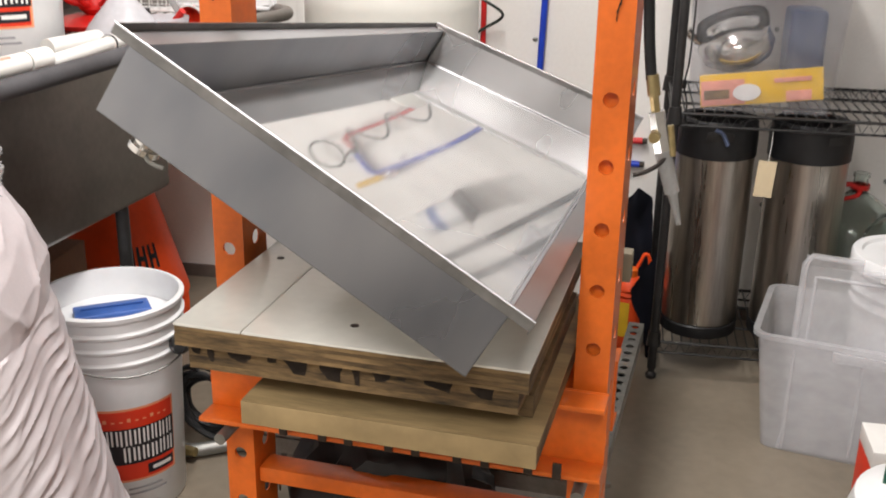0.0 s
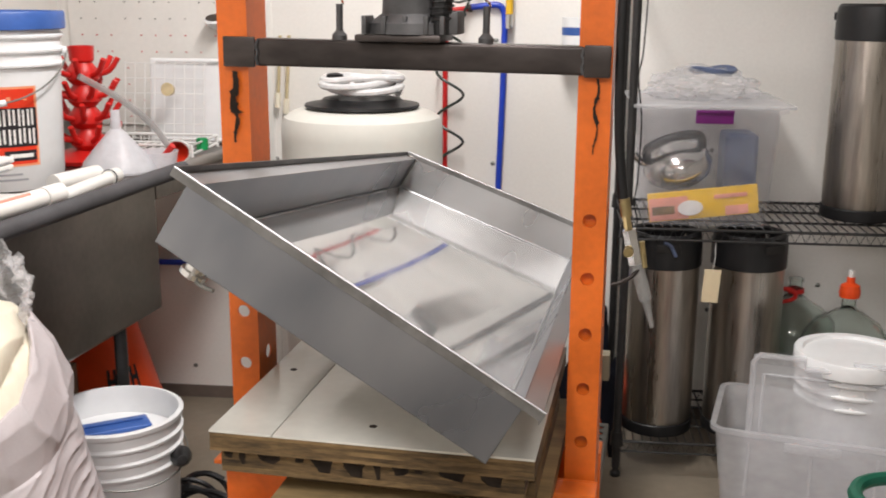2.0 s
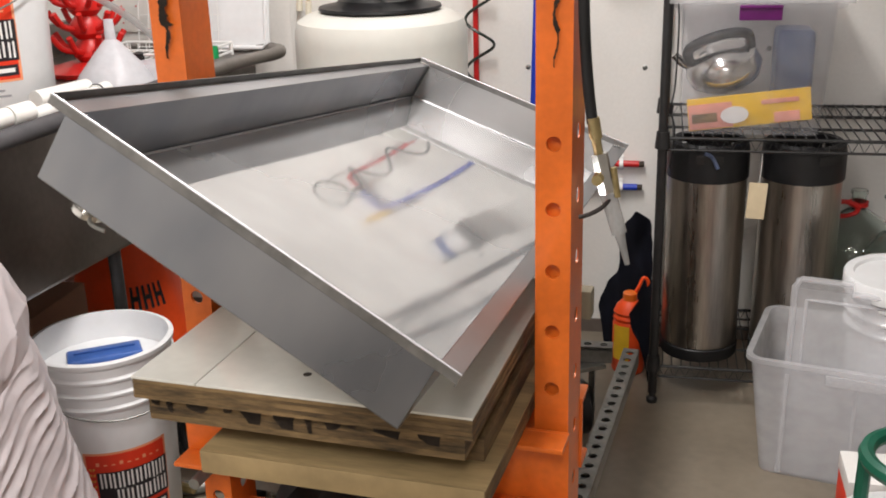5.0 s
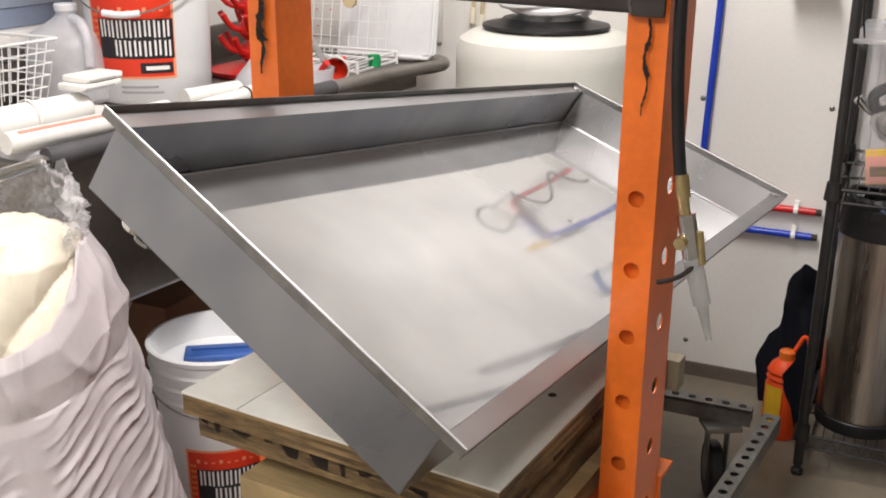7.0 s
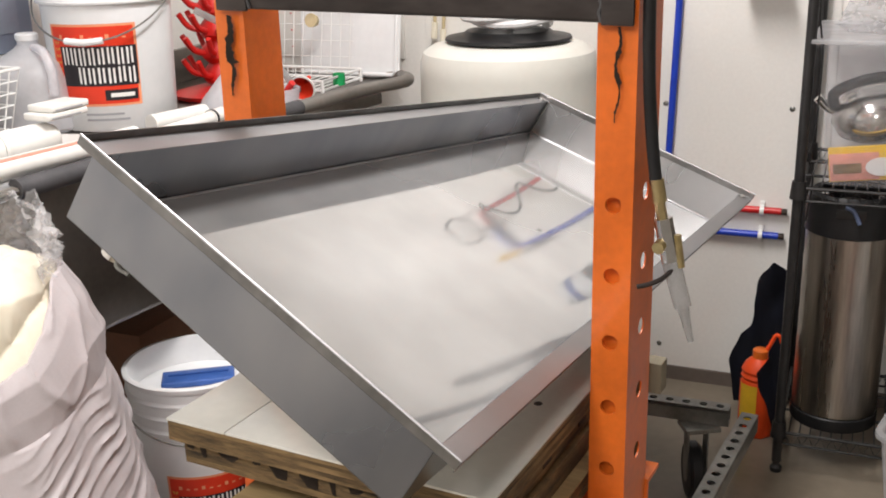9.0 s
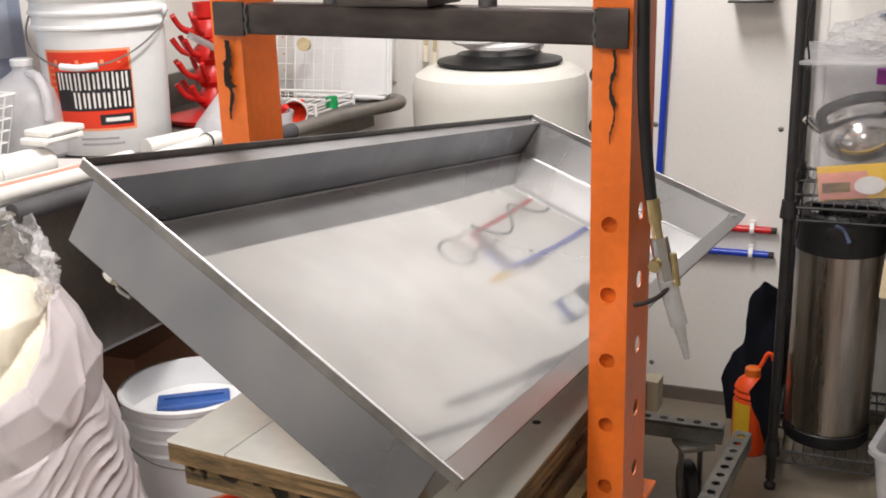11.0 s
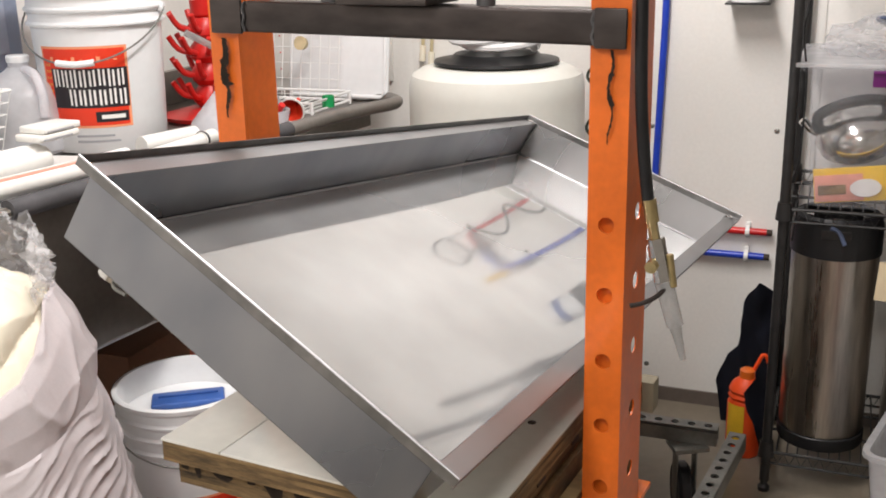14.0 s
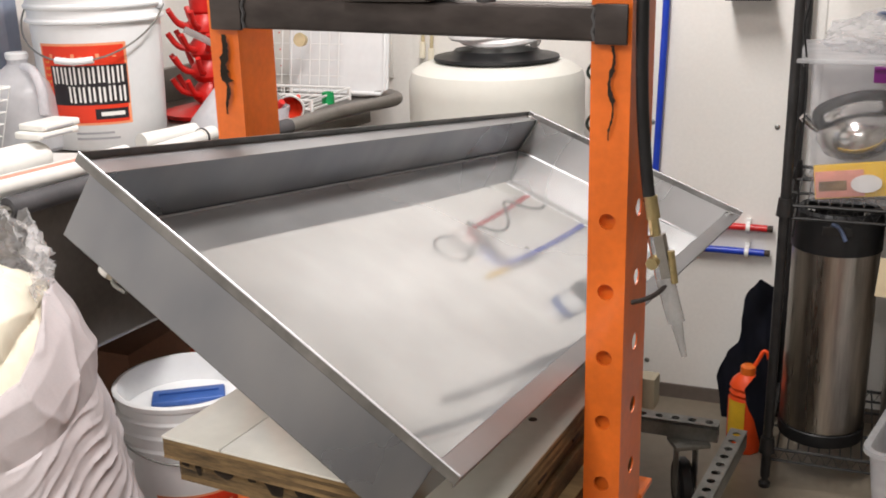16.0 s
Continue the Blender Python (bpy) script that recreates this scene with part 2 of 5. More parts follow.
def glide(points, steps=8):
    """A smooth line through the points."""
    ps = [Vector(p) for p in points]
    out = []
    for i in range(len(ps) - 1):
        a, b, c, d = ps[max(i - 1, 0)], ps[i], ps[i + 1], ps[min(i + 2, len(ps) - 1)]
        for k in range(steps):
            t = k / steps
            out.append(0.5 * ((2 * b) + (c - a) * t + (2 * a - 5 * b + 4 * c - d) * t * t + (3 * b - a - 3 * c + d) * t ** 3))
    return out + [ps[-1]]


def hose(points, r, n=10, bm=None, steps=8, smoothly=True):
    """A closed tube along a line."""
    bm = bm or bmesh.new()
    ps = glide(points, steps) if smoothly else [Vector(p) for p in points]
    up, rings = None, []
    for i, p in enumerate(ps):
        d = (ps[min(i + 1, len(ps) - 1)] - ps[max(i - 1, 0)]).normalized()
        if up is None:
            up = d.orthogonal().normalized()
        up = (up - d * up.dot(d)).normalized()
        side = d.cross(up)
        rings.append([bm.verts.new(p + r * (math.cos(2 * math.pi * k / n) * up + math.sin(2 * math.pi * k / n) * side)) for k in range(n)])
    for a, b in zip(rings, rings[1:]):
        for i in range(n):
            bm.faces.new((a[i], a[(i + 1) % n], b[(i + 1) % n], b[i]))
    bm.faces.new(rings[0])
    bm.faces.new(rings[-1])
    return bm


def holed_plate(w, h, th, holes, r, nseg=12):
    """An upright plate in x (width w) and z (0 to h), thick th along y from 0, with round holes at heights on its middle line."""
    bm = bmesh.new()
    cuts = [0.0]
    for z in holes:
        cuts += [z - r * 1.5, z + r * 1.5]
    cuts.append(h)
    for k in range(len(cuts) - 1):
        z0, z1 = cuts[k], cuts[k + 1]
        if k % 2 == 0:
            if z1 - z0 > 1e-4:
                bm.faces.new([bm.verts.new(p) for p in ((-w / 2, 0, z0), (w / 2, 0, z0), (w / 2, 0, z1), (-w / 2, 0, z1))])
            continue
        c = (z0 + z1) / 2
        inner, outer = [], []
        for i in range(nseg * 2):
            a = 2 * math.pi * (i + 0.5) / (nseg * 2)
            ca, sa = math.cos(a), math.sin(a)
            s = min((w / 2) / abs(ca), (z1 - c) / abs(sa))
            inner.append(bm.verts.new((r * ca, 0, c + r * sa)))
            outer.append((s * ca, 0, c + s * sa))
        corners = [(w / 2, 0, z1), (-w / 2, 0, z1), (-w / 2, 0, z0), (w / 2, 0, z0)]
        ov = [bm.verts.new(p) for p in outer]
        cv = [bm.verts.new(p) for p in corners]
        n2 = nseg * 2
        for i in range(n2):
            j = (i + 1) % n2
            a, b = Vector(outer[i]), Vector(outer[j])
            poly = [inner[i], ov[i]]
            if abs(a.x - b.x) > 1e-6 and abs(a.z - b.z) > 1e-6:
                poly.append(min(cv, key=lambda v: (v.co - (a + b) / 2).length))
            poly += [ov[j], inner[j]]
            bm.faces.new(poly)
    bmesh.ops.remove_doubles(bm, verts=bm.verts, dist=1e-5)
    bmesh.ops.recalc_face_normals(bm, faces=bm.faces)
    up = bmesh.ops.extrude_face_region(bm, geom=bm.faces[:])["geom"]
    bmesh.ops.translate(bm, vec=(0, th, 0), verts=[g for g in up if isinstance(g, bmesh.types.BMVert)])
    return bm


def wall_slab(name, m, x0, x1, y0, y1, z0, z1, mat, label):
    ob = part(name, box(x0, x1, y0, y1, z0, z1), mat, None, "", smooth=False)
    ob.matrix_world = m
    return tagged(ob, label, "wall" if "wall" in name else name.split("_")[0], "", "structure")


# ---- the room ----
wall_slab("floor", ROOM, X_LEFT - 0.2, X_RIGHT + 0.2, Y_NEAR - 0.2, 0.2, -0.12, 0.0, "floor", "sealed tan concrete floor with a dull shine")
wall_slab("ceiling", ROOM, X_LEFT - 0.2, X_RIGHT + 0.2, Y_NEAR - 0.2, 0.2, TOP, TOP + 0.1, "ceiling", "plain white ceiling")
wall_slab("wall_back", ROOM, X_LEFT - 0.2, X_RIGHT + 0.2, 0.0, 0.12, 0.0, TOP, "wall", "glossy white panelled wall with screw heads")
# right and front walls stay unseen; their grey only dims the bounced light
wall_slab("wall_right", ROOM, X_RIGHT, X_RIGHT + 0.12, Y_NEAR, 0.0, 0.0, TOP, "wall_grey", "plain unseen wall, greyed to cut bounced light")
wall_slab("wall_front", ROOM, X_LEFT - 0.12, X_RIGHT + 0.12, Y_NEAR - 0.12, Y_NEAR, 0.0, TOP, "wall_grey", "plain unseen wall, greyed to cut bounced light")
wall_slab("wall_left", ROOM, X_LEFT - 0.12, X_LEFT, Y_NEAR, 0.0, 0.0, TOP, "wall", "white wall beside the sink")
wall_slab("baseboard", ROOM, X_LEFT, X_RIGHT, -0.008, -0.0, 0.0, 0.045, "base", "low dark brown vinyl baseboard")
for lx, ly, watts in LAMPS:
    lamp = thing("ceiling_light", ROOM @ pose(lx, ly, TOP), "white fluorescent ceiling fixture with a flat diffuser", "ceiling light", "ceiling lights")
    part("frame", box(-0.18, 0.18, -0.64, 0.64, -0.06, 0.0), "rack", lamp, bevel=0.006)
    part("diffuser", box(-0.15, 0.15, -0.6, 0.6, -0.072, -0.061), "diffuser", lamp, smooth=False)


# ---- the shop press ----
def build_press():
    P = thing("shop_press", PRESS, "orange welded steel shop press frame with a dark cross beam", "shop press")
    front_holes = [z for z in (0.197, 0.295, 0.394, 0.492, 0.590, 0.688, 0.786, 0.885, 0.983, 1.083)]
    for s in (-1, 1):
        # a post: a front plate with holes, a side web with holes, a rear plate
        c = 0.306 if s > 0 else -0.312
        bm = holed_plate(0.054, 1.75, 0.006, front_holes, 0.0115)
        bmesh.ops.transform(bm, matrix=Matrix.Translation((c, 0.0, 0)), verts=bm.verts)
        post = part("post", bm, "orange", P, smooth=False)
        web = 0.098 if s > 0 else 0.083
        bm = holed_plate(web, 1.75, 0.0022, [z + 0.01 for z in front_holes], 0.0125)
        side = c + 0.027 if s > 0 else c + 0.027
        bmesh.ops.transform(bm, matrix=Matrix.Translation((side, 0.0065 + web / 2, 0)) @ pose(0, 0, 0, 0, 0, 90), verts=bm.verts)
        part("web", bm, "orange", post, smooth=False)
        if s > 0:
            part("inner_plate", box(c - 0.025, c + 0.019, 0.018, 0.022, 0, 1.75), "orange", post, smooth=False)
        # torch-burnt slot under the beam
        bm = bmesh.new()
        rnd = random.Random(4 + s)
        zs = [1.318 - k * 0.0035 for k in range(36)]
        left, right = [], []
        for k, z in enumerate(zs):
            blob = 0.0045 if k in (9, 10, 11, 16, 17, 18, 19, 20) else 0.0
            w = (0.0032 + 0.0022 * rnd.random() + blob * (0.6 + 0.4 * rnd.random())) * (1 if k < 22 else 0.75 if k < 32 else 0.4) * (1.25 if s < 0 else 0.50)
            drift = 0.003 * math.sin(k * 0.33)
            left.append(bm.verts.new((c + 0.004 + drift - w * (0.6 + 0.5 * rnd.random()), -0.0082, z)))
            right.append(bm.verts.new((c + 0.004 + drift + w * (0.5 + 0.7 * rnd.random()), -0.0082, z)))
        for k in range(35):
            bm.faces.new((left[k], left[k + 1], right[k + 1], right[k]))
        bmesh.ops.solidify(bm, geom=bm.faces[:], thickness=-0.002)
        part("burnt_slot", bm, "burnt", post, "ragged torch-burnt slot", smooth=False)
        # foot
        part("foot", box(c - 0.05, c + 0.05, -0.25, 0.33, 0.0, 0.05), "orange", P, bevel=0.004)
    # cross beam: a square tube with welded end plates
    beam = part("cross_beam", box(-0.2668, 0.2878, -0.010, 0.036, 1.325, 1.371), "weld", P, "dark mill-scale square steel tube", bevel=0.005, segs=3)
    beam.matrix_local = pose(0, 0, 1.347, 0, 0.55, 0) @ pose(0, 0, -1.347)
    for xa, xb in ((-0.324, -0.267), (0.288, 0.331)):
        part("end_plate", box(xa, xb, -0.0150, -0.0085, 1.3225, 1.3735), "weld", beam, bevel=0.0025)
    for xw in (-0.2645, 0.286):
        bm = hose([(xw + 0.0012 * (-1) ** (k // 2), -0.0115, 1.325 + k * 0.0050 + 0.001 * (-1) ** k) for k in range(10)], 0.0026, 7, steps=2)
        part("weld_bead", bm, "iron", beam)
    for x in (-0.125, 0.125):
        part("eye_bolt", rod((x, 0.013, 1.371), (x, 0.013, 1.43), 0.006, 10, lathe([(0, 0), (0.013, 0), (0.013, 0.008), (0.006, 0.016), (0, 0.016)], 12, None, Matrix.Translation((x, 0.013, 1.371)))), "iron", beam)
        bm = hose([(x + 0.006 * math.cos(k * 0.9), 0.013 + 0.006 * math.sin(k * 0.9), 1.43 + k * 0.0042) for k in range(70)], 0.0022, 6, steps=2)
        part("return_spring", bm, "chrome", beam)
    # upper head, above the view
    part("head_beam", box(-0.36, 0.36, -0.05, 0.12, 1.68, 1.80), "orange", P, bevel=0.005)
    # bed: two C channels, open to the front and to the rear
    for y0, s in ((-0.012, -1), (0.1045, 1)):
        bm = box(-0.352, 0.338, min(y0, y0 + 0.006 * s), max(y0, y0 + 0.006 * s), 0.490, 0.622)
        chan = part("bed_channel", bm, "orange", P, bevel=0.0015)
        for z0, z1, reach in ((0.490, 0.498, 0.058), (0.613, 0.6215, 0.058)):
            ya, yb = sorted((y0 + 0.0062 * s, y0 + reach * s))
            part("flange", box(-0.352, 0.338, ya, yb, z0, z1), "orange", chan, bevel=0.002)
    for x in (-0.306, 0.306):
        part("bed_pin", rod((x, -0.085, 0.470), (x, 0.165, 0.470), 0.0105, 14), "zinc", P, "bare steel bed pin")
    # small dark tabs spaced along the front of the lower flange
    for k in range(9):
        x = -0.20 + k * 0.058 + 0.012 * (k % 2)
        part("bed_tooth", box(x, x + 0.014, -0.076, -0.0712, 0.492, 0.520), "burnt", P, bevel=0.001)
    part("stretcher", box(-0.282, 0.278, 0.010, 0.06, 0.334, 0.364), "orange", P, bevel=0.003)
    part("stretcher", box(-0.282, 0.278, 0.26, 0.31, 0.05, 0.10), "orange", P, bevel=0.003)
    return P


build_press()


def build_jack():
    J = thing("bottle_jack", PRESS @ pose(0.0, 0.012, 1.3715), "grey cast-iron bottle jack standing on the press beam", "jack")
    bm = box(-0.085, 0.06, -0.05, 0.055, 0.0, 0.012)
    part("base_plate", bm, "weld", J, bevel=0.004)
    bm = lathe([(0, 0.0125), (0.075, 0.0125), (0.072, 0.03), (0.05, 0.045), (0.046, 0.10), (0.046, 0.2), (0.03, 0.205), (0, 0.205)], 20, None, None, 1.0, 0.75)
    part("body", bm, "iron", J)
    for x in (-0.068, -0.035, 0.0, 0.035, 0.062):
        part("rib", box(x - 0.004, x + 0.004, -0.052, 0.0, 0.0125, 0.042), "iron", J, bevel=0.002)
    part("pump", rod((0.058, -0.03, 0.0125), (0.058, -0.03, 0.14), 0.017, 16), "rubber", J)
    bm = hose([(0.058 + 0.019 * math.cos(k * 0.8), -0.03 + 0.019 * math.sin(k * 0.8), 0.03 + k * 0.0012) for k in range(70)], 0.002, 6, steps=1, smoothly=False)
    part("pump_spring", bm, "black", J)
    part("side_block", box(0.062, 0.086, -0.04, 0.02, 0.0125, 0.05), "iron", J, bevel=0.004)


build_jack()


# ---- boards on the press bed ----
def ply_board(name, x0, x1, y0, y1, z0, z1, plies, top, label, mats=("ply_edge", "ply_dark")):
    T = thing(name, PRESS, label, "board")
    rnd = random.Random(plies + int(1000 * z0))
    cuts = [0.0]
    for k in range(plies):
        cuts.append(cuts[-1] + 0.6 + 0.8 * rnd.random())
    for k in range(plies):
        inset = 0.0012 * rnd.random()
        a, b = z0 + (z1 - z0) * cuts[k] / cuts[-1], z0 + (z1 - z0) * cuts[k + 1] / cuts[-1] - 0.0003
        part("ply_layer", box(x0 + inset, x1 - inset, y0 + inset, y1 - inset, a, b), mats[k % 2], T, smooth=False)
    return T


slab = ply_board("white_faced_board", -0.262, 0.257, -0.280, 0.245, 0.7425, 0.7728, 5, False, "thick plywood slab with a glossy white melamine top")
part("laminate", box(-0.262, -0.1572, -0.280, 0.245, 0.7730, 0.777), "melamine", slab, bevel=0.0008)
part("laminate", box(-0.1555, 0.257, -0.280, 0.245, 0.7730, 0.777), "melamine", slab, bevel=0.0008)
for x, y in ((-0.222, 0.008), (-0.011, -0.212), (0.205, -0.014), (-0.2, 0.18)):
    part("screw", lathe([(0, 0.0004), (0.0035, 0.0004), (0.0065, 0.0), (0.0068, -0.002), (0, -0.002)], 14, None, Matrix.Translation((x, y, 0.7774))), "burnt", slab)
mid = ply_board("grooved_board", -0.250, 0.240, -0.262, 0.225, 0.700, 0.7422, 3, False, "rough plywood board with dark notches along its edge")
rnd = random.Random(21)
x = -0.246
while x < 0.215:
    # a dark notch: wide under the slab, tapering unevenly downwards
    bm = bmesh.new()
    w, zl = 0.012 + 0.034 * rnd.random(), 0.706 + 0.020 * rnd.random()
    lean = 0.010 * (rnd.random() - 0.5)
    edge = [(x, 0.7418), (x + w, 0.7418), (x + w * (0.9 + 0.1 * rnd.random()), 0.734), (x + w * (0.8 + 0.2 * rnd.random()), 0.727), (x + w * 0.75 + lean, zl + 0.004 * rnd.random()), (x + w * 0.30 + lean, zl + 0.006 * rnd.random()), (x + w * 0.25 * rnd.random(), 0.727), (x + w * 0.1 * rnd.random(), 0.734)]
    bm.faces.new([bm.verts.new((px, -0.2628, pz)) for px, pz in edge])
    bmesh.ops.solidify(bm, geom=bm.faces[:], thickness=0.0016)
    part("notch", bm, "burnt", mid, smooth=False)
    x += w + 0.003 + 0.022 * rnd.random()
for y in (-0.2, -0.08, 0.06, 0.17):
    part("notch", box(0.2395, 0.2412, y, y + 0.03, 0.712, 0.7415), "burnt", mid, smooth=False)
low = ply_board("plywood_base_board", -0.165, 0.270, -0.268, 0.255, 0.628, 0.660, 3, False, "bare pale plywood board laid on the press bed")
part("face", box(-0.166, 0.271, -0.269, 0.256, 0.6602, 0.664), "ply", low, bevel=0.001)
part("front_lipping", box(-0.165, 0.270, -0.275, -0.2692, 0.628, 0.664), "ply", low, bevel=0.001)
part("cleat", box(-0.15, 0.25, -0.2, 0.2, 0.6642, 0.6998), "ply_dark", low, bevel=0.002)
part("spacer", box(-0.15, 0.26, -0.10, 0.17, 0.6225, 0.6278), "ply_dark", low, bevel=0.002)


# ---- the stainless tray ----
TRAY = Matrix(((0.82064, 0.23858, 0.51925, -0.3947), (-0.2711, 0.96245, -0.01376, 1.2630), (-0.50304, -0.12948, 0.85451, 1.2134), (0, 0, 0, 1)))


def tray_warp(bm):
    """The sheet is twisted: one far corner stands up and in."""
    for v in bm.verts:
        k = max(0.0, v.co.x / 0.612) * max(0.0, v.co.y / 1.551)
        v.co.z += 0.099 * k
        v.co.x -= 0.035 * k
    return bm


def sheet(p0, ex, ey, nx, ny, th):
    """A thin divided sheet from a corner and two sides."""
    bm = bmesh.new()
    p0, ex, ey = Vector(p0), Vector(ex), Vector(ey)
    g = [[bm.verts.new(p0 + ex * i / nx + ey * j / ny) for j in range(ny + 1)] for i in range(nx + 1)]
    for i in range(nx):
        for j in range(ny):
            bm.faces.new((g[i][j], g[i + 1][j], g[i + 1][j + 1], g[i][j + 1]))
    bmesh.ops.recalc_face_normals(bm, faces=bm.faces)
    bmesh.ops.solidify(bm, geom=bm.faces[:], thickness=th)
    return bm


def build_tray():
    T = thing("stainless_tray", TRAY, "large shallow stainless steel sheet tray, tilted, with welded corners", "tray")
    W, L, D, F = 0.612, 1.551, 0.105, 0.030
    bm = sheet((F, 0.0, -D), (W - 2 * F, 0, 0), (0, L, 0), 8, 20, 0.0015)
    for v in bm.verts:
        v.co.z += 0.0012 * math.sin(v.co.x * 9 + 1) * math.sin(v.co.y * 5)
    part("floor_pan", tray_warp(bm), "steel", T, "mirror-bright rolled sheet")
    # one sheet steel, coloured darker on these walls and lighter at the far end
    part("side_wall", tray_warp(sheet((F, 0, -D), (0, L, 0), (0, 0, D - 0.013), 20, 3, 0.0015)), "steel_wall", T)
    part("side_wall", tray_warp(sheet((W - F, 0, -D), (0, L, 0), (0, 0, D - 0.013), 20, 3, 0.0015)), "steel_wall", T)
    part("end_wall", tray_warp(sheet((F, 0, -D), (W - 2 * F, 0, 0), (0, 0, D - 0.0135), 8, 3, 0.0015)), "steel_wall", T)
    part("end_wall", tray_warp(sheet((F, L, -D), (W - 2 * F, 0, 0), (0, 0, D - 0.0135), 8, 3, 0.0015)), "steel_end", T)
    part("flange", tray_warp(sheet((0.001, 0.002, -0.0125), (F, 0, 0), (0, L - 0.004, 0), 2, 20, 0.0015)), "steel_edge", T)
    part("flange", tray_warp(sheet((W - F, 0.002, -0.0125), (F - 0.001, 0, 0), (0, L - 0.004, 0), 2, 20, 0.0015)), "steel_edge", T)
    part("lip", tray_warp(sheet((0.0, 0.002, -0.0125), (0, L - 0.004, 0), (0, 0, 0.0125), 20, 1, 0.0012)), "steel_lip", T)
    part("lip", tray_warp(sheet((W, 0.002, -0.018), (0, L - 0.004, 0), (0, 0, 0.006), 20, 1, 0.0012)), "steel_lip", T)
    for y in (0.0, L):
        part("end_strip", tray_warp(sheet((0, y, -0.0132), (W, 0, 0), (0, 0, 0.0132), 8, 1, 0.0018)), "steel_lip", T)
        hem = part("rolled_hem", tray_warp(hose([(x * W / 8, y, 0.0005) for x in range(9)], 0.0018, 8, smoothly=False)), "steel_edge", T)
    for x in (F, W - F):
        for y in (0.0, L):
            s = 0.003 if y == 0 else -0.003
            sx = 0.003 if x == F else -0.003
            bm = hose([(x + sx, y + s, -D + k * 0.0115 + 0.001 * (-1) ** k) for k in range(9)], 0.0028, 6, steps=2)
            part("weld_seam", tray_warp(bm), "zinc", T, "heat-tinted corner weld")
    for x, y in ((0.588, 1.525), (0.018, 1.53)):
        part("rivet", tray_warp(lathe([(0.004, 0), (0.010, 0.0), (0.010, 0.003), (0.006, 0.004), (0.004, 0.003), (0.004, 0)], 14, None, Matrix.Translation((x, y, -0.010)))), "chrome", T)
    for x in (F + 0.003, W - F - 0.003):
        part("bend", tray_warp(hose([(x, 0.01 + (L - 0.02) * k / 20, -D + 0.0025) for k in range(21)], 0.0022, 8, smoothly=False)), "steel_edge", T, "bright folded bend")
    for y in (0.005, L - 0.005):
        part("bend", tray_warp(hose([(F + 0.005 + (W - 2 * F - 0.01) * k / 8, y, -D + 0.0025) for k in range(9)], 0.0022, 8, smoothly=False)), "steel_edge", T, "bright folded bend")
    # drain fitting under the high front corner
    bm = rod((0.085, 0.05, -0.106), (0.085, 0.05, -0.135), 0.016, 16)
    drain = part("drain_valve", bm, "chrome", T, "polished drain valve")
    part("collar", lathe([(0.012, 0), (0.021, 0), (0.021, 0.008), (0.012, 0.008), (0.012, 0)], 18, None, Matrix.Translation((0.085, 0.05, -0.134))), "chrome", drain)
    part("lever", hose([(0.085, 0.05, -0.128), (0.105, 0.03, -0.132), (0.13, 0.025, -0.126)], 0.003, 8), "zinc", drain)


build_tray()


# ---- sink ----
SZ = 0.972


def sink_front(y):
    """The sink stands slightly askew: its front edge, in the room's measure."""
    return -0.874 + 0.116 * (y + 0.33)


def skewed(bm, inset=0.0):
    """Carries the front side of a block to the sink's front line."""
    for v in bm.verts:
        if v.co.x > -1.1:
            v.co.x += sink_front(v.co.y) - inset
    return bm


def build_sink():
    S = thing("utility_sink", ROOM, "worn grey stainless steel scullery sink with a drainboard on legs", "sink")
    y0, y1 = -1.70, -0.17
    part("drainboard", skewed(box(-1.52, 0.0, y0, -0.36, SZ - 0.004, SZ), 0.012), "sink", S)
    part("drainboard_end", box(-1.52, -0.90, -0.3598, -0.215, SZ - 0.004, SZ), "sink", S)
    # rolled front edge, its near part sleeved in dark grey foam
    near = [(sink_front(y), y, 0.981) for y in (y0 + 0.03, -1.4, -1.1, -0.78)]
    part("foam_sleeve", hose(near, 0.0205, 18), "foam", S, "dark grey foam sleeve over the rolled edge")
    far = [(sink_front(y), y, 0.981) for y in (-0.779, -0.6)] + [(-0.868, -0.44, 0.981), (-0.838, -0.36, 0.981), (-0.832, -0.30, 0.981), (-0.862, -0.255, 0.981), (-0.96, -0.225, 0.981), (-1.5, -0.21, 0.981)]
    part("rolled_rim", hose(far, 0.0185, 16), "sink_rim", S, "bare rolled steel rim")
    part("basin", skewed(box(-1.50, 0.0, y0 + 0.03, -0.925, 0.628, SZ - 0.0045), 0.006), "sink", S, bevel=0.012, segs=3)
    part("apron", skewed(box(-0.006, 0.0, -0.924, -0.37, SZ - 0.050, SZ - 0.0045), 0.006), "sink", S, bevel=0.001)
    part("backsplash", box(-1.545, -1.522, y0, y1, SZ - 0.004, SZ + 0.10), "sink", S, bevel=0.003)
    for x, y, z1 in ((-0.995, -1.105, 0.627), (-1.46, -1.30, 0.627), (-1.46, -0.26, SZ - 0.005)):
        part("leg", rod((x, y, 0.02), (x, y, z1), 0.016, 16), "black", S)
        part("foot", lathe([(0, 0), (0.024, 0), (0.024, 0.012), (0.018, 0.03), (0, 0.03)], 14, None, Matrix.Translation((x, y, 0))), "rubber", S)
    part("drain_pipe", hose([(-1.2, -1.4, 0.627), (-1.2, -1.4, 0.58), (-1.2, -1.36, 0.52), (-1.3, -1.2, 0.5), (-1.5, -1.0, 0.5)], 0.022, 12), "pvc", S)


build_sink()


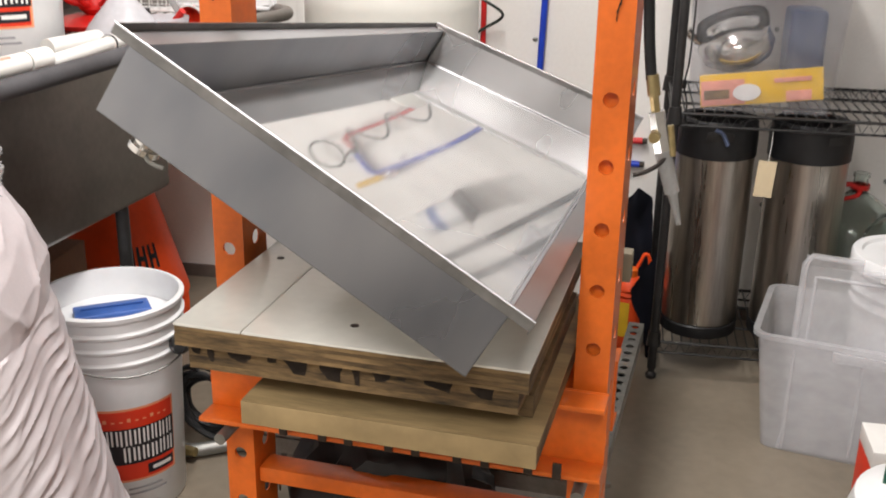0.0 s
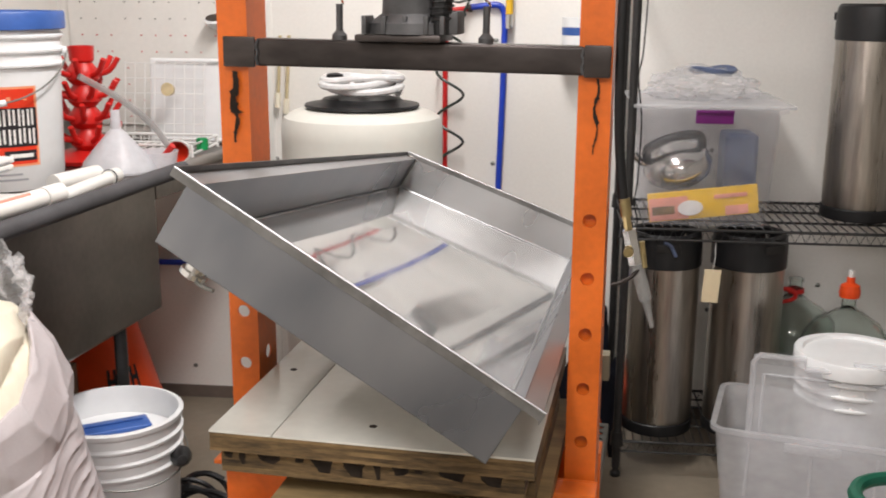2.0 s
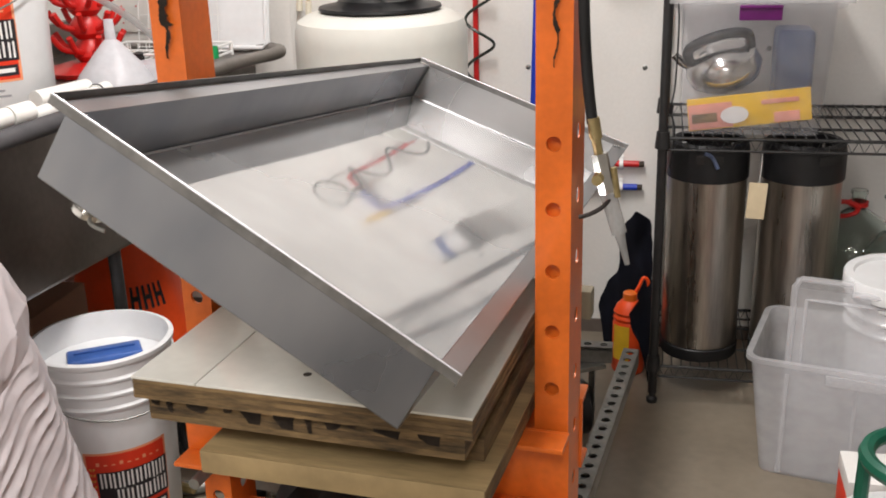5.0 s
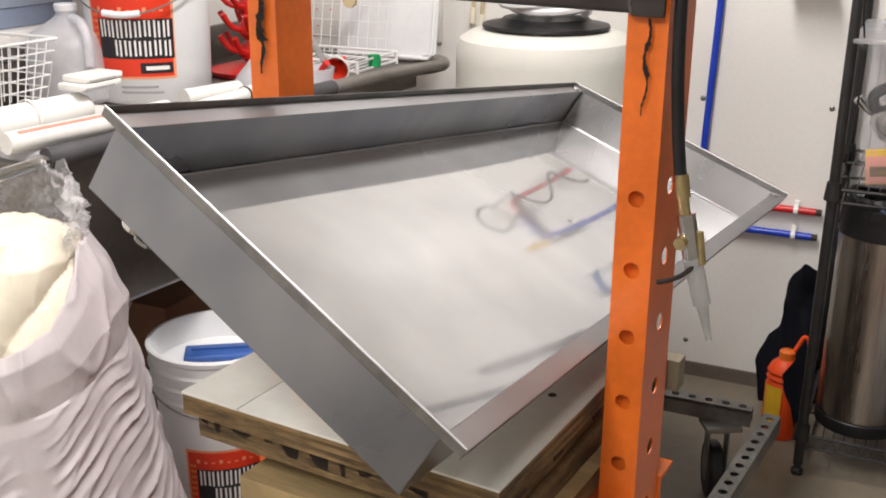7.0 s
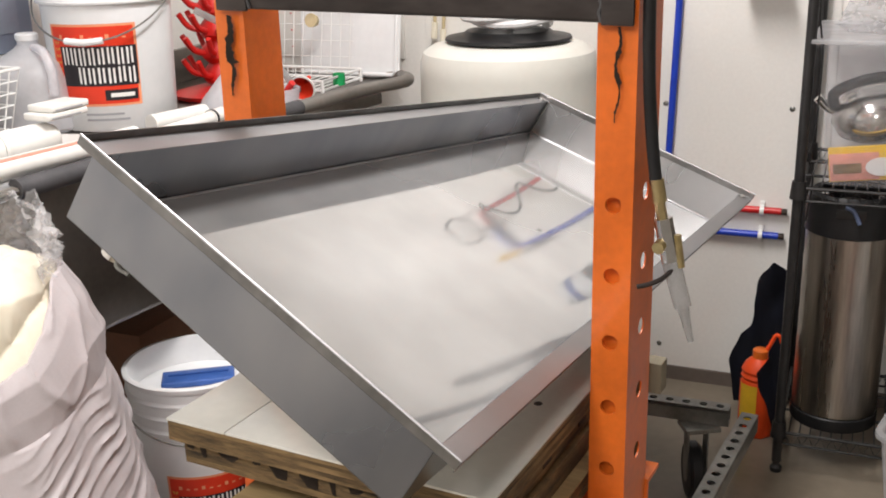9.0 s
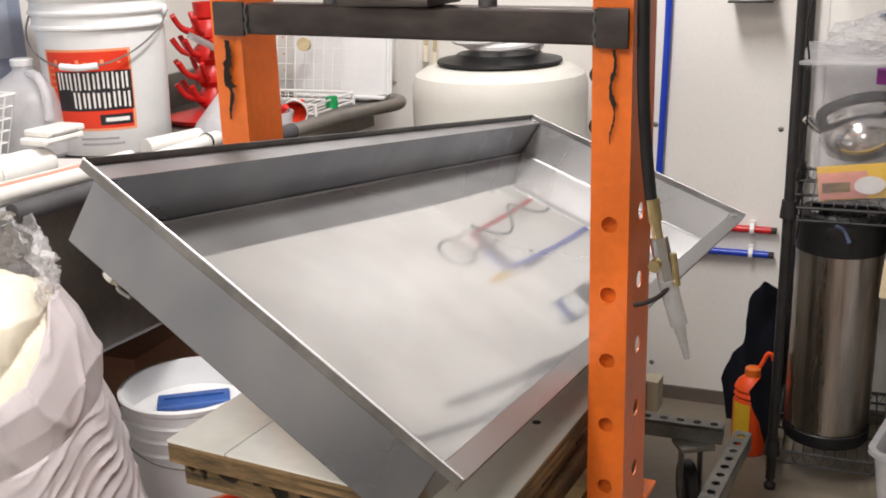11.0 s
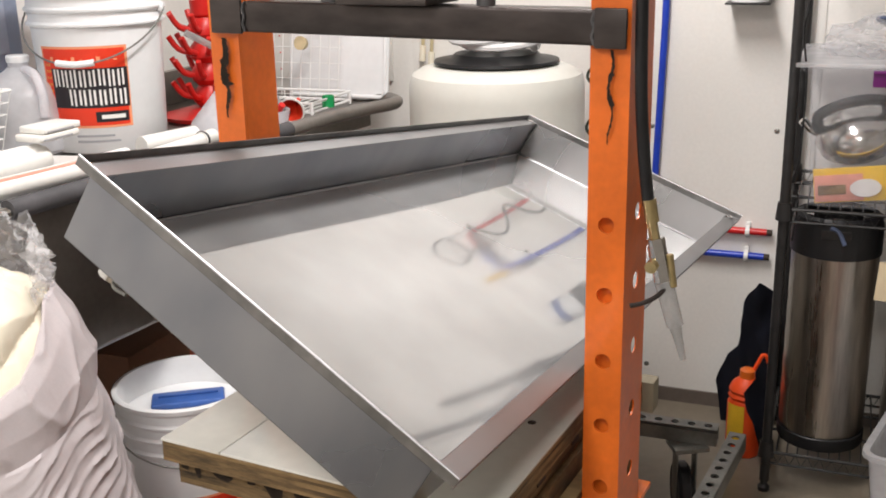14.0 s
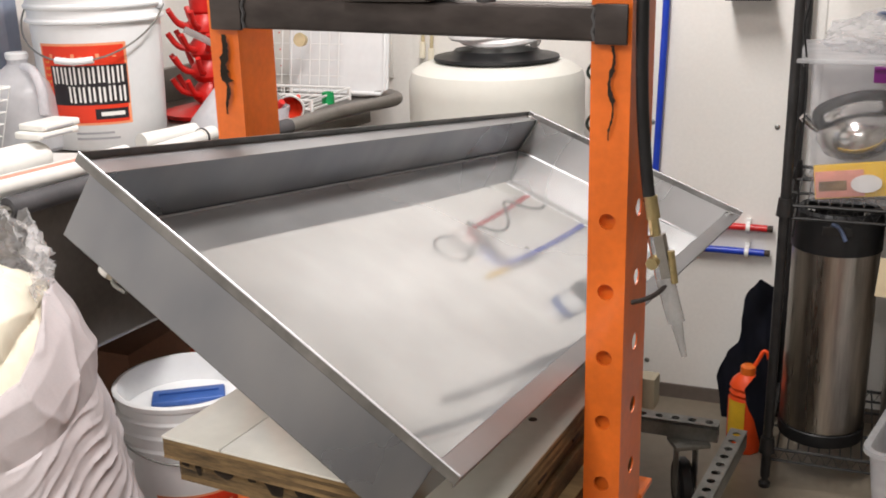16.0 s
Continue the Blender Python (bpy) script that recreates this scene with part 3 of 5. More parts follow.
# ---- pails ----
def curved_patch(r, taper, a0, a1, z0, z1, off, n=10, slant=0.0, bm=None):
    """A thin patch lying on a pail's round side; angles in degrees from -y, seen from outside."""
    bm = bm or bmesh.new()
    cols = []
    n = max(1, math.ceil(abs(a1 - a0) / 2.0))
    for i in range(n + 1):
        a = radians(a0 + (a1 - a0) * i / n - 90)
        col = []
        for z in (z0, z1):
            rr = r + taper * z + off
            aa = a + radians(slant) * (z - z0)
            col.append(bm.verts.new((rr * math.cos(aa), rr * math.sin(aa), z)))
        cols.append(col)
    for p, q in zip(cols, cols[1:]):
        bm.faces.new((p[0], q[0], q[1], p[1]))
    return bm


def pail_label(parent, r, taper, a, z0, zh, wdeg):
    """A square red and black label; its lettering stands as plain white bars."""
    lab = part("label", curved_patch(r, taper, a - wdeg / 2, a + wdeg / 2, z0, z0 + zh, 0.0008, 14), "label_peach", parent, "red and black printed label")
    def patch(name, u0, u1, v0, v1, mat, off):
        return part(name, curved_patch(r, taper, a + wdeg * (u0 - 0.5), a + wdeg * (u1 - 0.5), z0 + zh * v0, z0 + zh * v1, off, 6 if u1 - u0 > 0.2 else 2), mat, lab)
    patch("label_field", 0.03, 0.97, 0.03, 0.97, "label_red", 0.0013)
    patch("label_block", 0.13, 0.985, 0.25, 0.735, "label_black", 0.0018)
    patch("label_block", 0.60, 0.96, 0.07, 0.2, "label_black", 0.0018)
    rnd = random.Random(7)

    def bar(bm, u0, u1, v0, v1, off=0.0023):
        curved_patch(r, taper, a + wdeg * (u0 - 0.5), a + wdeg * (u1 - 0.5), z0 + zh * v0, z0 + zh * v1, off, 2, 0.0, bm)
    for row, (n, ua, ub, va, vb) in enumerate(((8, 0.15, 0.96, 0.505, 0.725), (6, 0.32, 0.97, 0.275, 0.485))):
        w = (ub - ua) / n
        for k in range(n):
            u = ua + k * w
            bm = bmesh.new()
            for ua2, ub2 in ((0.14, 0.36), (0.60, 0.82)):
                bar(bm, u + ua2 * w, u + ub2 * w, va + 0.02 * rnd.random(), vb - 0.02 * rnd.random())
            part("letter_bar", bm, "label_white", lab)
    bm = bmesh.new()
    bar(bm, 0.66, 0.92, 0.11, 0.16)
    part("letter_bar", bm, "label_white", lab)
    for k in range(9):
        bm = bmesh.new()
        bar(bm, 0.14 + k * 0.088, 0.180 + k * 0.088, 0.825, 0.845 + 0.03 * (k % 3 == 0), 0.0019)
        part("script_bar", bm, "label_peach", lab)
    ears = bmesh.new()
    for k in range(7):
        for s in (-1, 1):
            lathe([(0, -0.006), (0.004, 0), (0, 0.006)], 6, ears,
                  pose(0, 0, 0, 0, 0, a + wdeg * (0.075 + 0.02 * s + 0.014 * k / 7 - 0.5)) @ pose(0, -(r + taper * (z0 + zh * (0.3 + k * 0.08)) + 0.001), z0 + zh * (0.3 + k * 0.08), 0, 25 * s, 0) @ Matrix.Diagonal((0.8, 0.25, 1, 1)))
    part("label_ears", ears, "label_gold", lab, "golden barley ear")
    # small grey print under the label
    for row in range(2):
        bm = bmesh.new()
        curved_patch(r, taper, a - wdeg * 0.15, a + wdeg * (0.28 + 0.06 * row), z0 - 0.022 - row * 0.013, z0 - 0.017 - row * 0.013, 0.0006, 6, 0.0, bm)
        part("fine_print_bar", bm, "label_grey", lab)


def build_pail(name, m, label, h=0.43, r0=0.130, r1=0.148, label_at=None, open_top=True, bail=None, lid=None, rings=3, fill=0.0):
    T = thing(name, m, label, "bucket", "plastic pails")
    taper = (r1 - r0) / h
    prof = [(0, 0.006), (r0 - 0.008, 0.006), (r0 - 0.003, 0.0), (r0, 0.004), (r0 + taper * (h - 0.12), h - 0.12)]
    z = h - 0.118
    for k in range(rings):
        rr = r0 + taper * z
        prof += [(rr + 0.0095, z + 0.002), (rr + 0.010, z + 0.007), (rr + 0.004, z + 0.012), (rr + 0.002, z + 0.030)]
        z += 0.034
    rr = r0 + taper * h
    prof += [(rr + 0.009, h - 0.012), (rr + 0.010, h - 0.003), (rr + 0.006, h), (rr - 0.001, h), (rr - 0.004, h - 0.01), (r0 - 0.003 + 0.0, 0.012), (0, 0.010)]
    body = part("body", lathe(prof, 56), "pail", T)
    if label_at is not None:
        a, z0, zh, w = label_at
        pail_label(T, r0, taper, a, z0, zh, w)
    if fill:
        part("fill", lathe([(0, fill), (r0 + taper * fill - 0.0045, fill)], 40), "pail", T)
    if bail is not None:
        a, drop = bail
        R = r0 + taper * (h - 0.09) + 0.016
        pts = []
        for k in range(13):
            f = radians(180 * k / 12)
            pts.append(pose(0, 0, 0, 0, 0, a) @ Vector((R * math.cos(f), -R * math.sin(f) * 1.03, h - 0.085 - drop * math.sin(f))))
        part("bail", hose(pts, 0.0022, 8, steps=4), "zinc", T, "thin wire handle")
        if drop > 0.1:
            part("grip", hose(pts[5:8], 0.008, 10, steps=3), "pail", T)
        for f in (0, 180):
            p = pose(0, 0, 0, 0, 0, a) @ Vector((R * math.cos(radians(f)), 0, h - 0.085))
            part("ear", rod(p * 1.0 + Vector((0, 0, 0)), Vector((p.x * 0.9, p.y * 0.9, p.z)), 0.012, 12), "pail", T)
    if lid:
        prof = [(0, h + 0.004), (rr - 0.012, h + 0.004), (rr - 0.008, h + 0.012), (rr + 0.012, h + 0.013), (rr + 0.015, h + 0.008), (rr + 0.015, h - 0.028), (rr + 0.012, h - 0.030), (rr + 0.0112, h - 0.002), (0, h + 0.0005)]
        part("lid", lathe(prof, 56), lid, T)
    return T


build_pail("labelled_pail", pose(-0.735, 2.14, 0, 0, 0, 0), "open white plastic pail with a red and black label", 0.50, 0.132, 0.150,
           label_at=(30, 0.095, 0.185, 78), bail=(40, 0.05), fill=0.435)
pail_rag = thing("blue_scoop", pose(-0.742, 2.172, 0.4355, 0, 0, 24), "blue plastic scoop lying inside the open pail", "scoop")
part("blade", box(-0.085, 0.080, -0.040, 0.030, 0.0, 0.016), "pail_blue", pail_rag, bevel=0.006, segs=3)
part("rib", box(-0.070, 0.066, -0.004, 0.004, 0.0162, 0.020), "pail_blue", pail_rag, bevel=0.0015)

build_pail("lidded_pail", ROOM @ pose(-1.305, -1.02, SZ + 0.002, 0, 0, 9.5), "white plastic brewing pail with a blue lid and a red label", 0.415, 0.143, 0.157,
           label_at=(12, 0.062, 0.192, 82), bail=(10, 0.115), lid="pail_blue")


# ---- malt sack ----
def build_sack():
    S = thing("grain_sack", pose(-0.880, 1.660, 0, 0, 0, 0), "big white woven plastic grain sack, open and rumpled", "sack")
    low_side = radians(-76)      # the mouth is pulled down on this side
    bm = bmesh.new()
    n, rings = 320, 190
    levels = []

    def slack(a):
        """0 where the mouth is pulled down, 1 where it stands."""
        d = abs(math.atan2(math.sin(a - low_side), math.cos(a - low_side)))
        f = min(1.0, max(0.0, (math.degrees(d) - 12) / 84))
        return f * f * (3 - 2 * f)

    def blend(p, q, w):
        return p + (q - p) * w
    for j in range(rings + 1):
        f = j / rings
        ring = []
        for i in range(n):
            a = 2 * math.pi * i / n
            d = Vector((math.cos(a), math.sin(a), 0))
            z = f * blend(0.600, 0.672, slack(a))
            r = 0.231 - 0.190 * (z - 0.5) - 0.05 * max(0, (0.07 - z) / 0.07) ** 2
            # slanting drag folds, fine and sharp-crested, of uneven length and height
            warp = noise.noise((d.x * 2.0, d.y * 2.0, z * 3))
            crest = 1 - abs(math.sin(z * 96 - a * 11 + warp * 5.0))
            crest2 = 1 - abs(math.sin(z * 47 - a * 6 + warp * 4.5 + 1.0))
            crest3 = 0.5 + 0.5 * math.sin(z * 240 - a * 26 + warp * 9)
            amp = min(1.0, max(0.0, 0.55 + 1.3 * noise.noise((d.x * 3.2 + 5, d.y * 3.2, z * 6))))
            amp2 = min(1.0, max(0.0, 0.40 + 1.5 * noise.noise((d.x * 2.2 + 1, d.y * 2.2 + 4, z * 4 + 2))))
            fold = (0.0062 * crest ** 1.4 * amp + 0.0080 * crest2 ** 2 * amp2 + 0.0014 * crest3 * amp) * min(1, f * 8)
            lump = 0.008 * noise.noise((d.x * 2.1, d.y * 2.1, z * 3 + 7)) + 0.0015 * noise.noise((d.x * 14, d.y * 14, z * 20))
            rr = r + fold + lump - 0.004 - 0.004 * max(0.0, (f - 0.965) / 0.035)
            ring.append(bm.verts.new((d.x * rr, d.y * rr, z)))
        levels.append(ring)
    # the slack top: a smooth turned-down collar, then a tent leaning in to the mouth, and its inside
    stand = ((0.192, 0.676), (0.193, 0.700), (0.194, 0.744), (0.187, 0.759), (0.166, 0.815), (0.136, 0.864), (0.131, 0.866), (0.128, 0.858), (0.150, 0.80))
    down = ((0.201, 0.604), (0.201, 0.620), (0.200, 0.645), (0.197, 0.668), (0.196, 0.690), (0.180, 0.712), (0.175, 0.713), (0.172, 0.705), (0.172, 0.64))
    m = 60
    for k in range(m + 1):
        f = k / m * (len(stand) - 1)
        i0 = min(int(f), len(stand) - 2)
        g = f - i0
        lift = min(1.0, k / 10.0)
        ring = []
        for i in range(n):
            a = 2 * math.pi * i / n
            w = slack(a)
            ca, sa = math.cos(a), math.sin(a)
            r = blend(blend(down[i0][0], down[i0 + 1][0], g), blend(stand[i0][0], stand[i0 + 1][0], g), w)
            z = blend(blend(down[i0][1], down[i0 + 1][1], g), blend(stand[i0][1], stand[i0 + 1][1], g), w)
            # long sharp creases and broad flat facets
            ridge = (1 - abs(noise.noise((ca * 3.0 + z * 5, sa * 3.0 - z * 3, z * 5 + 3)))) ** 6
            ridge2 = (1 - abs(noise.noise((ca * 4 - z * 8, sa * 4 + z * 5, z * 5)))) ** 5
            r += (0.0070 * ridge + 0.0014 * ridge2 - 0.004 + 0.006 * noise.noise((ca * 1.8, sa * 1.8, z * 4 + 9))) * lift
            z += (0.010 * noise.noise((ca * 1.7, sa * 1.7, 0.4)) + 0.006 * noise.noise((ca * 6, sa * 6, 2.0))) * lift
            ring.append(bm.verts.new((ca * r, sa * r, z)))
        levels.append(ring)
    for a, b in zip(levels, levels[1:]):
        for i in range(n):
            bm.faces.new((a[i], a[(i + 1) % n], b[(i + 1) % n], b[i]))
    bm.faces.new(levels[0])
    part("bag", bm, "sack", S)
    # cream inner liner: a soft mass filling the mouth, gathered in slanting rolls
    bm = bmesh.new()
    prof = ((0.168, 0.50), (0.172, 0.58), (0.170, 0.65), (0.160, 0.72), (0.146, 0.78), (0.128, 0.850), (0.098, 0.886), (0.050, 0.902), (0.004, 0.906))
    levels = []
    for k in range(121):
        f = k / 120 * (len(prof) - 1)
        i0 = min(int(f), len(prof) - 2)
        r0, z0 = blend(prof[i0][0], prof[i0 + 1][0], f - i0), blend(prof[i0][1], prof[i0 + 1][1], f - i0)
        ring = []
        for i in range(200):
            a = 2 * math.pi * i / 200
            ca, sa = math.cos(a), math.sin(a)
            side = r0 * math.cos(a - low_side - math.pi / 2)
            across = 0.83 * side - 0.55 * (z0 - 0.6) + 0.012 * noise.noise((ca * 2, sa * 2, z0 * 5))
            roll = abs(math.sin(math.pi * across / 0.092 + 0.9)) ** 0.75
            wrinkle = (1 - abs(noise.noise((ca * 4 + z0 * 7, sa * 4, z0 * 9)))) ** 6
            rr = r0 + (0.016 * roll - 0.010 + 0.0035 * wrinkle) * min(1.0, r0 / 0.06)
            ring.append(bm.verts.new((ca * rr, sa * rr, z0 + 0.006 * noise.noise((ca * rr * 30, sa * rr * 30, 1)) * (k > 60))))
        levels.append(ring)
    for a, b in zip(levels, levels[1:]):
        for i in range(200):
            bm.faces.new((a[i], a[(i + 1) % 200], b[(i + 1) % 200], b[i]))
    bm.faces.new(levels[0])
    bm.faces.new(levels[-1])
    part("liner", bm, "wrap", S, "cream inner liner folded in rolls")
    # crumpled clear film standing up out of the far half of the mouth
    bm = bmesh.new()
    g = []
    for i in range(91):
        row = []
        a = radians(-8 + 150 * i / 90)
        hgt = 0.115 + 0.05 * noise.noise((i * 0.09, 0, 2)) + 0.018 * noise.noise((i * 0.4, 3, 2))
        for j in range(41):
            w = j / 40
            p = Vector((i * 0.085, w * 3.2, 1))
            ridge = (1 - abs(noise.noise(p))) ** 3 + 0.6 * (1 - abs(noise.noise(p * 2.3))) ** 3
            rr = 0.133 - 0.010 * w + 0.020 * ridge - 0.018 + 0.02 * noise.noise(p * 0.8)
            row.append(bm.verts.new((rr * math.cos(a), rr * math.sin(a), 0.862 + hgt * w + 0.012 * noise.noise(p * 1.7))))
        g.append(row)
    for i in range(90):
        for j in range(40):
            bm.faces.new((g[i][j], g[i + 1][j], g[i + 1][j + 1], g[i][j + 1]))
    part("film", bm, "film", S, "crumpled clear plastic film")


build_sack()


# ---- water tank ----
def build_tank():
    T = thing("plastic_tank", ROOM @ pose(-0.515, -0.305, 0), "tall round milky-white plastic tank with a black lid", "tank")
    prof = [(0, 0), (0.235, 0), (0.25, 0.015)]
    for k in range(3):
        z = 0.2 + k * 0.27
        prof += [(0.25, z), (0.254, z + 0.012), (0.25, z + 0.024)]
    prof += [(0.25, 1.02), (0.249, 1.05), (0.24, 1.078), (0.215, 1.094), (0.19, 1.102), (0, 1.106)]
    part("shell", lathe(prof, 64), "tank", T)
    lid = part("lid", lathe([(0, 1.106), (0.172, 1.106), (0.178, 1.110), (0.176, 1.117), (0.13, 1.124), (0.118, 1.135), (0, 1.138)], 48), "rubber", T, "black lid")
    H = thing("coiled_hose", ROOM @ pose(-0.515, -0.315, 1.139), "coil of clear white vinyl hose lying on the tank lid", "hose")
    pts = []
    for k in range(75):
        a = k * 0.27
        r = 0.100 + 0.014 * math.sin(k * 0.37)
        pts.append((r * 1.12 * math.cos(a), r * math.sin(a), 0.012 + 0.0007 * k + 0.005 * math.sin(k * 0.6)))
    part("coil", hose(pts, 0.0115, 8, steps=2), "vinyl", H)
    part("loose_end", hose([(0.0, 0.03, 0.02), (0.01, -0.02, 0.05), (-0.01, -0.06, 0.055), (-0.01, -0.11, 0.03)], 0.011, 8), "vinyl", H)
    part("dark_cap", lathe([(0, 0.022), (0.012, 0.026), (0.026, 0.052), (0.026, 0.066), (0.012, 0.07), (0, 0.07)], 18, None, Matrix.Translation((-0.085, 0.015, 0.0))), "rubber", H)
    part("clamp", lathe([(0.0125, -0.008), (0.015, -0.008), (0.015, 0.008), (0.0125, 0.008)], 14, None, pose(0.112, 0.02, 0.05, 90, 0, 0)), "chrome", H)


build_tank()


# ---- air lines and fittings on the back wall ----
def wall_lines():
    for z, mat, nm, end in ((0.589, "red_line", "red", 0.242), (0.513, "blue", "blue", 0.238)):
        L = thing("air_line", ROOM @ pose(0, -0.02, z), nm + " plastic air line clipped along the white wall", "pipe", "air lines")
        part("pipe", rod((-1.55, 0, 0), (end - 0.012, 0, 0), 0.0105, 14), mat, L)
        part("end_cap", rod((end - 0.012, 0, 0), (end + 0.004, 0, 0), 0.0095, 14), "burnt", L)
        for x in (-1.1, -0.3, 0.175):
            clip = part("clip", lathe([(0.0108, -0.006), (0.0165, -0.006), (0.0165, 0.006), (0.0108, 0.006), (0.0108, -0.006)], 16, None, pose(x, 0, 0, 0, 90, 0)), "rack", L)
            part("clip_foot", box(x - 0.007, x + 0.007, 0.010, 0.0195, -0.024, 0.024), "rack", clip, bevel=0.001)
    B = thing("air_drop", ROOM @ pose(-0.098, -0.02, 0), "blue plastic air line running up the wall", "pipe", "air lines")
    part("pipe", hose([(-0.006, 0, 0.535), (-0.010, 0, 0.60), (-0.006, 0, 0.80), (0.004, 0, 1.15), (0.006, 0, 1.30), (0.006, 0, 1.36), (0.002, 0, 1.395), (-0.014, 0, 1.412), (-0.05, 0, 1.412), (-0.105, 0, 1.405)], 0.0105, 12), "blue", B)
    R = thing("air_drop", ROOM @ pose(-0.286, -0.02, 0), "red plastic air line running up the wall", "pipe", "air lines")
    part("pipe", hose([(0, 0, 0.60), (0, 0, 0.9), (0, 0, 1.30), (0.002, 0, 1.365), (0.014, 0, 1.392), (0.04, 0, 1.398), (0.075, 0, 1.401)], 0.0088, 12), "red_line", R)
    part("coupler", rod((0.073, 0, 1.401), (0.086, 0, 1.404), 0.013, 12), "burnt", R)
    V = thing("shut_off_valve", ROOM @ pose(-0.076, -0.045, 0), "yellow handled shut-off valve hanging on the wall", "valve")
    part("handle", rod((0, -0.004, 1.385), (0, -0.004, 1.47), 0.012, 14), "yellow", V, "yellow handle")
    part("coupler", rod((0, -0.004, 1.340), (0, -0.004, 1.3848), 0.012, 14), "chrome", V)
    part("bracket", box(-0.006, 0.006, 0.009, 0.0445, 1.40, 1.42), "black", V, bevel=0.001)
    C = thing("spiral_hose", ROOM @ pose(-0.266, -0.062, 0), "dark green coiled air cord hanging before the red line", "cord")
    pts = [(0.03 + 0.062 * math.cos(a), 0.006 * math.sin(a), 1.472 + 0.050 * math.sin(a)) for a in [radians(-60 + 30 * k) for k in range(13)]]
    pts += [(0.045, 0.004, 1.395), (0.040, 0.0, 1.372)]
    for k in range(96):
        z = 1.350 - k * 0.0065
        a = 2 * math.pi * (z - 1.048) / 0.155
        pts.append((-0.044 * math.cos(a), 0.030 * math.sin(a), z))
    part("coil", hose(pts, 0.0048, 7, steps=2), "cord_green", C)
    for u, z in ((-0.124, 0.89), (0.237, 0.89), (-0.114, 0.116), (-1.2, 0.12), (-0.87, 0.89), (0.6, 0.95), (-0.12, 1.3), (0.24, 1.3), (0.98, 0.5), (1.3, 1.3), (0.62, 0.4)):
        sc = part("panel_screw", lathe([(0, 0.003), (0.005, 0.0028), (0.0078, 0.001), (0.008, 0), (0, 0)], 14, None, pose(0, 0, 0, 90, 0, 0)), "zinc")
        sc.matrix_world = ROOM @ pose(u, -0.0002, z)
        tagged(sc, "small grey screw head in the wall panel", "screw", "panel screws")
    for u in (-0.885, 0.335, 1.555):
        st = part("trim", box(-0.012, 0.012, -0.005, 0, 0.046, 2.6), "wall", None, bevel=0.002)
        st.matrix_world = ROOM @ pose(u, 0, 0)
        tagged(st, "white joint strip between the wall panels", "trim", "", "structure")


wall_lines()


# ---- wire shelf ----
def build_shelf():
    S = thing("wire_shelf", ROOM, "black coated wire shelving unit on round posts", "shelf")
    x0, x1, y0, y1 = 0.298, 1.50, -0.488, -0.035
    for x in (x0, x1):
        for y in (y0, y1):
            part("post", rod((x, y, 0.03), (x, y, 1.9), 0.0127, 16), "black", S)
            part("foot", lathe([(0, 0), (0.015, 0), (0.016, 0.012), (0.009, 0.02), (0.009, 0.031), (0, 0.031)], 14, None, Matrix.Translation((x, y, 0))), "black", S)
            for z in (0.115, 0.77, 1.545):
                part("collar", lathe([(0.0135, 0), (0.021, 0.0), (0.017, 0.045), (0.0135, 0.045), (0.0135, 0)], 16, None, Matrix.Translation((x, y, z - 0.012))), "black", S)
    for z in (0.115, 0.785, 1.56):
        lev = part("shelf_frame", rod((x0, y0, z), (x1, y0, z), 0.0045, 8), "black", S)
        for a, b in (((x0, y1), (x1, y1)), ((x0, y0), (x0, y1)), ((x1, y0), (x1, y1))):
            part("rail", rod((*a, z), (*b, z), 0.0045, 8), "black", lev)
        for a, b in (((x0, y0), (x1, y0)), ((x0, y1), (x1, y1)), ((x0, y0), (x0, y1)), ((x1, y0), (x1, y1))):
            part("lower_rail", rod((*a, z - 0.032), (*b, z - 0.032), 0.0035, 8), "black", lev)
        bm = bmesh.new()
        n = 40
        pts = []
        for k in range(n * 2 + 1):
            pts.append((x0 + (x1 - x0) * k / (2 * n), y0, z - 0.016 + (0.015 if k % 2 else -0.015)))
        hose(pts, 0.002, 5, bm, smoothly=False)
        hose([(p[0], y1, p[2]) for p in pts], 0.002, 5, bm, smoothly=False)
        part("truss_wire", bm, "black", lev)
        for k in range(1, 46):
            x = x0 + (x1 - x0) * k / 46
            part("deck_wire", rod((x, y0, z + 0.005), (x, y1, z + 0.005), 0.0022, 5), "black", lev)
        for y in (-0.34, -0.18):
            part("cross_rail", rod((x0, y, z - 0.003), (x1, y, z - 0.003), 0.004, 8), "black", lev)


build_shelf()
CW = thing("thin_cable", ROOM, "thin black cable hanging down beside the shelf post", "cable")
part("wire", hose([(0.335, -0.470, 1.90), (0.330, -0.472, 1.55), (0.322, -0.475, 1.30), (0.312, -0.476, 1.22), (0.326, -0.474, 1.10), (0.324, -0.474, 0.93), (0.316, -0.476, 0.86), (0.328, -0.472, 0.80), (0.320, -0.474, 0.70)], 0.0024, 7), "rubber", CW)
part("tie", rod((0.314, -0.478, 0.850), (0.318, -0.474, 0.872), 0.006, 8), "rubber", CW)


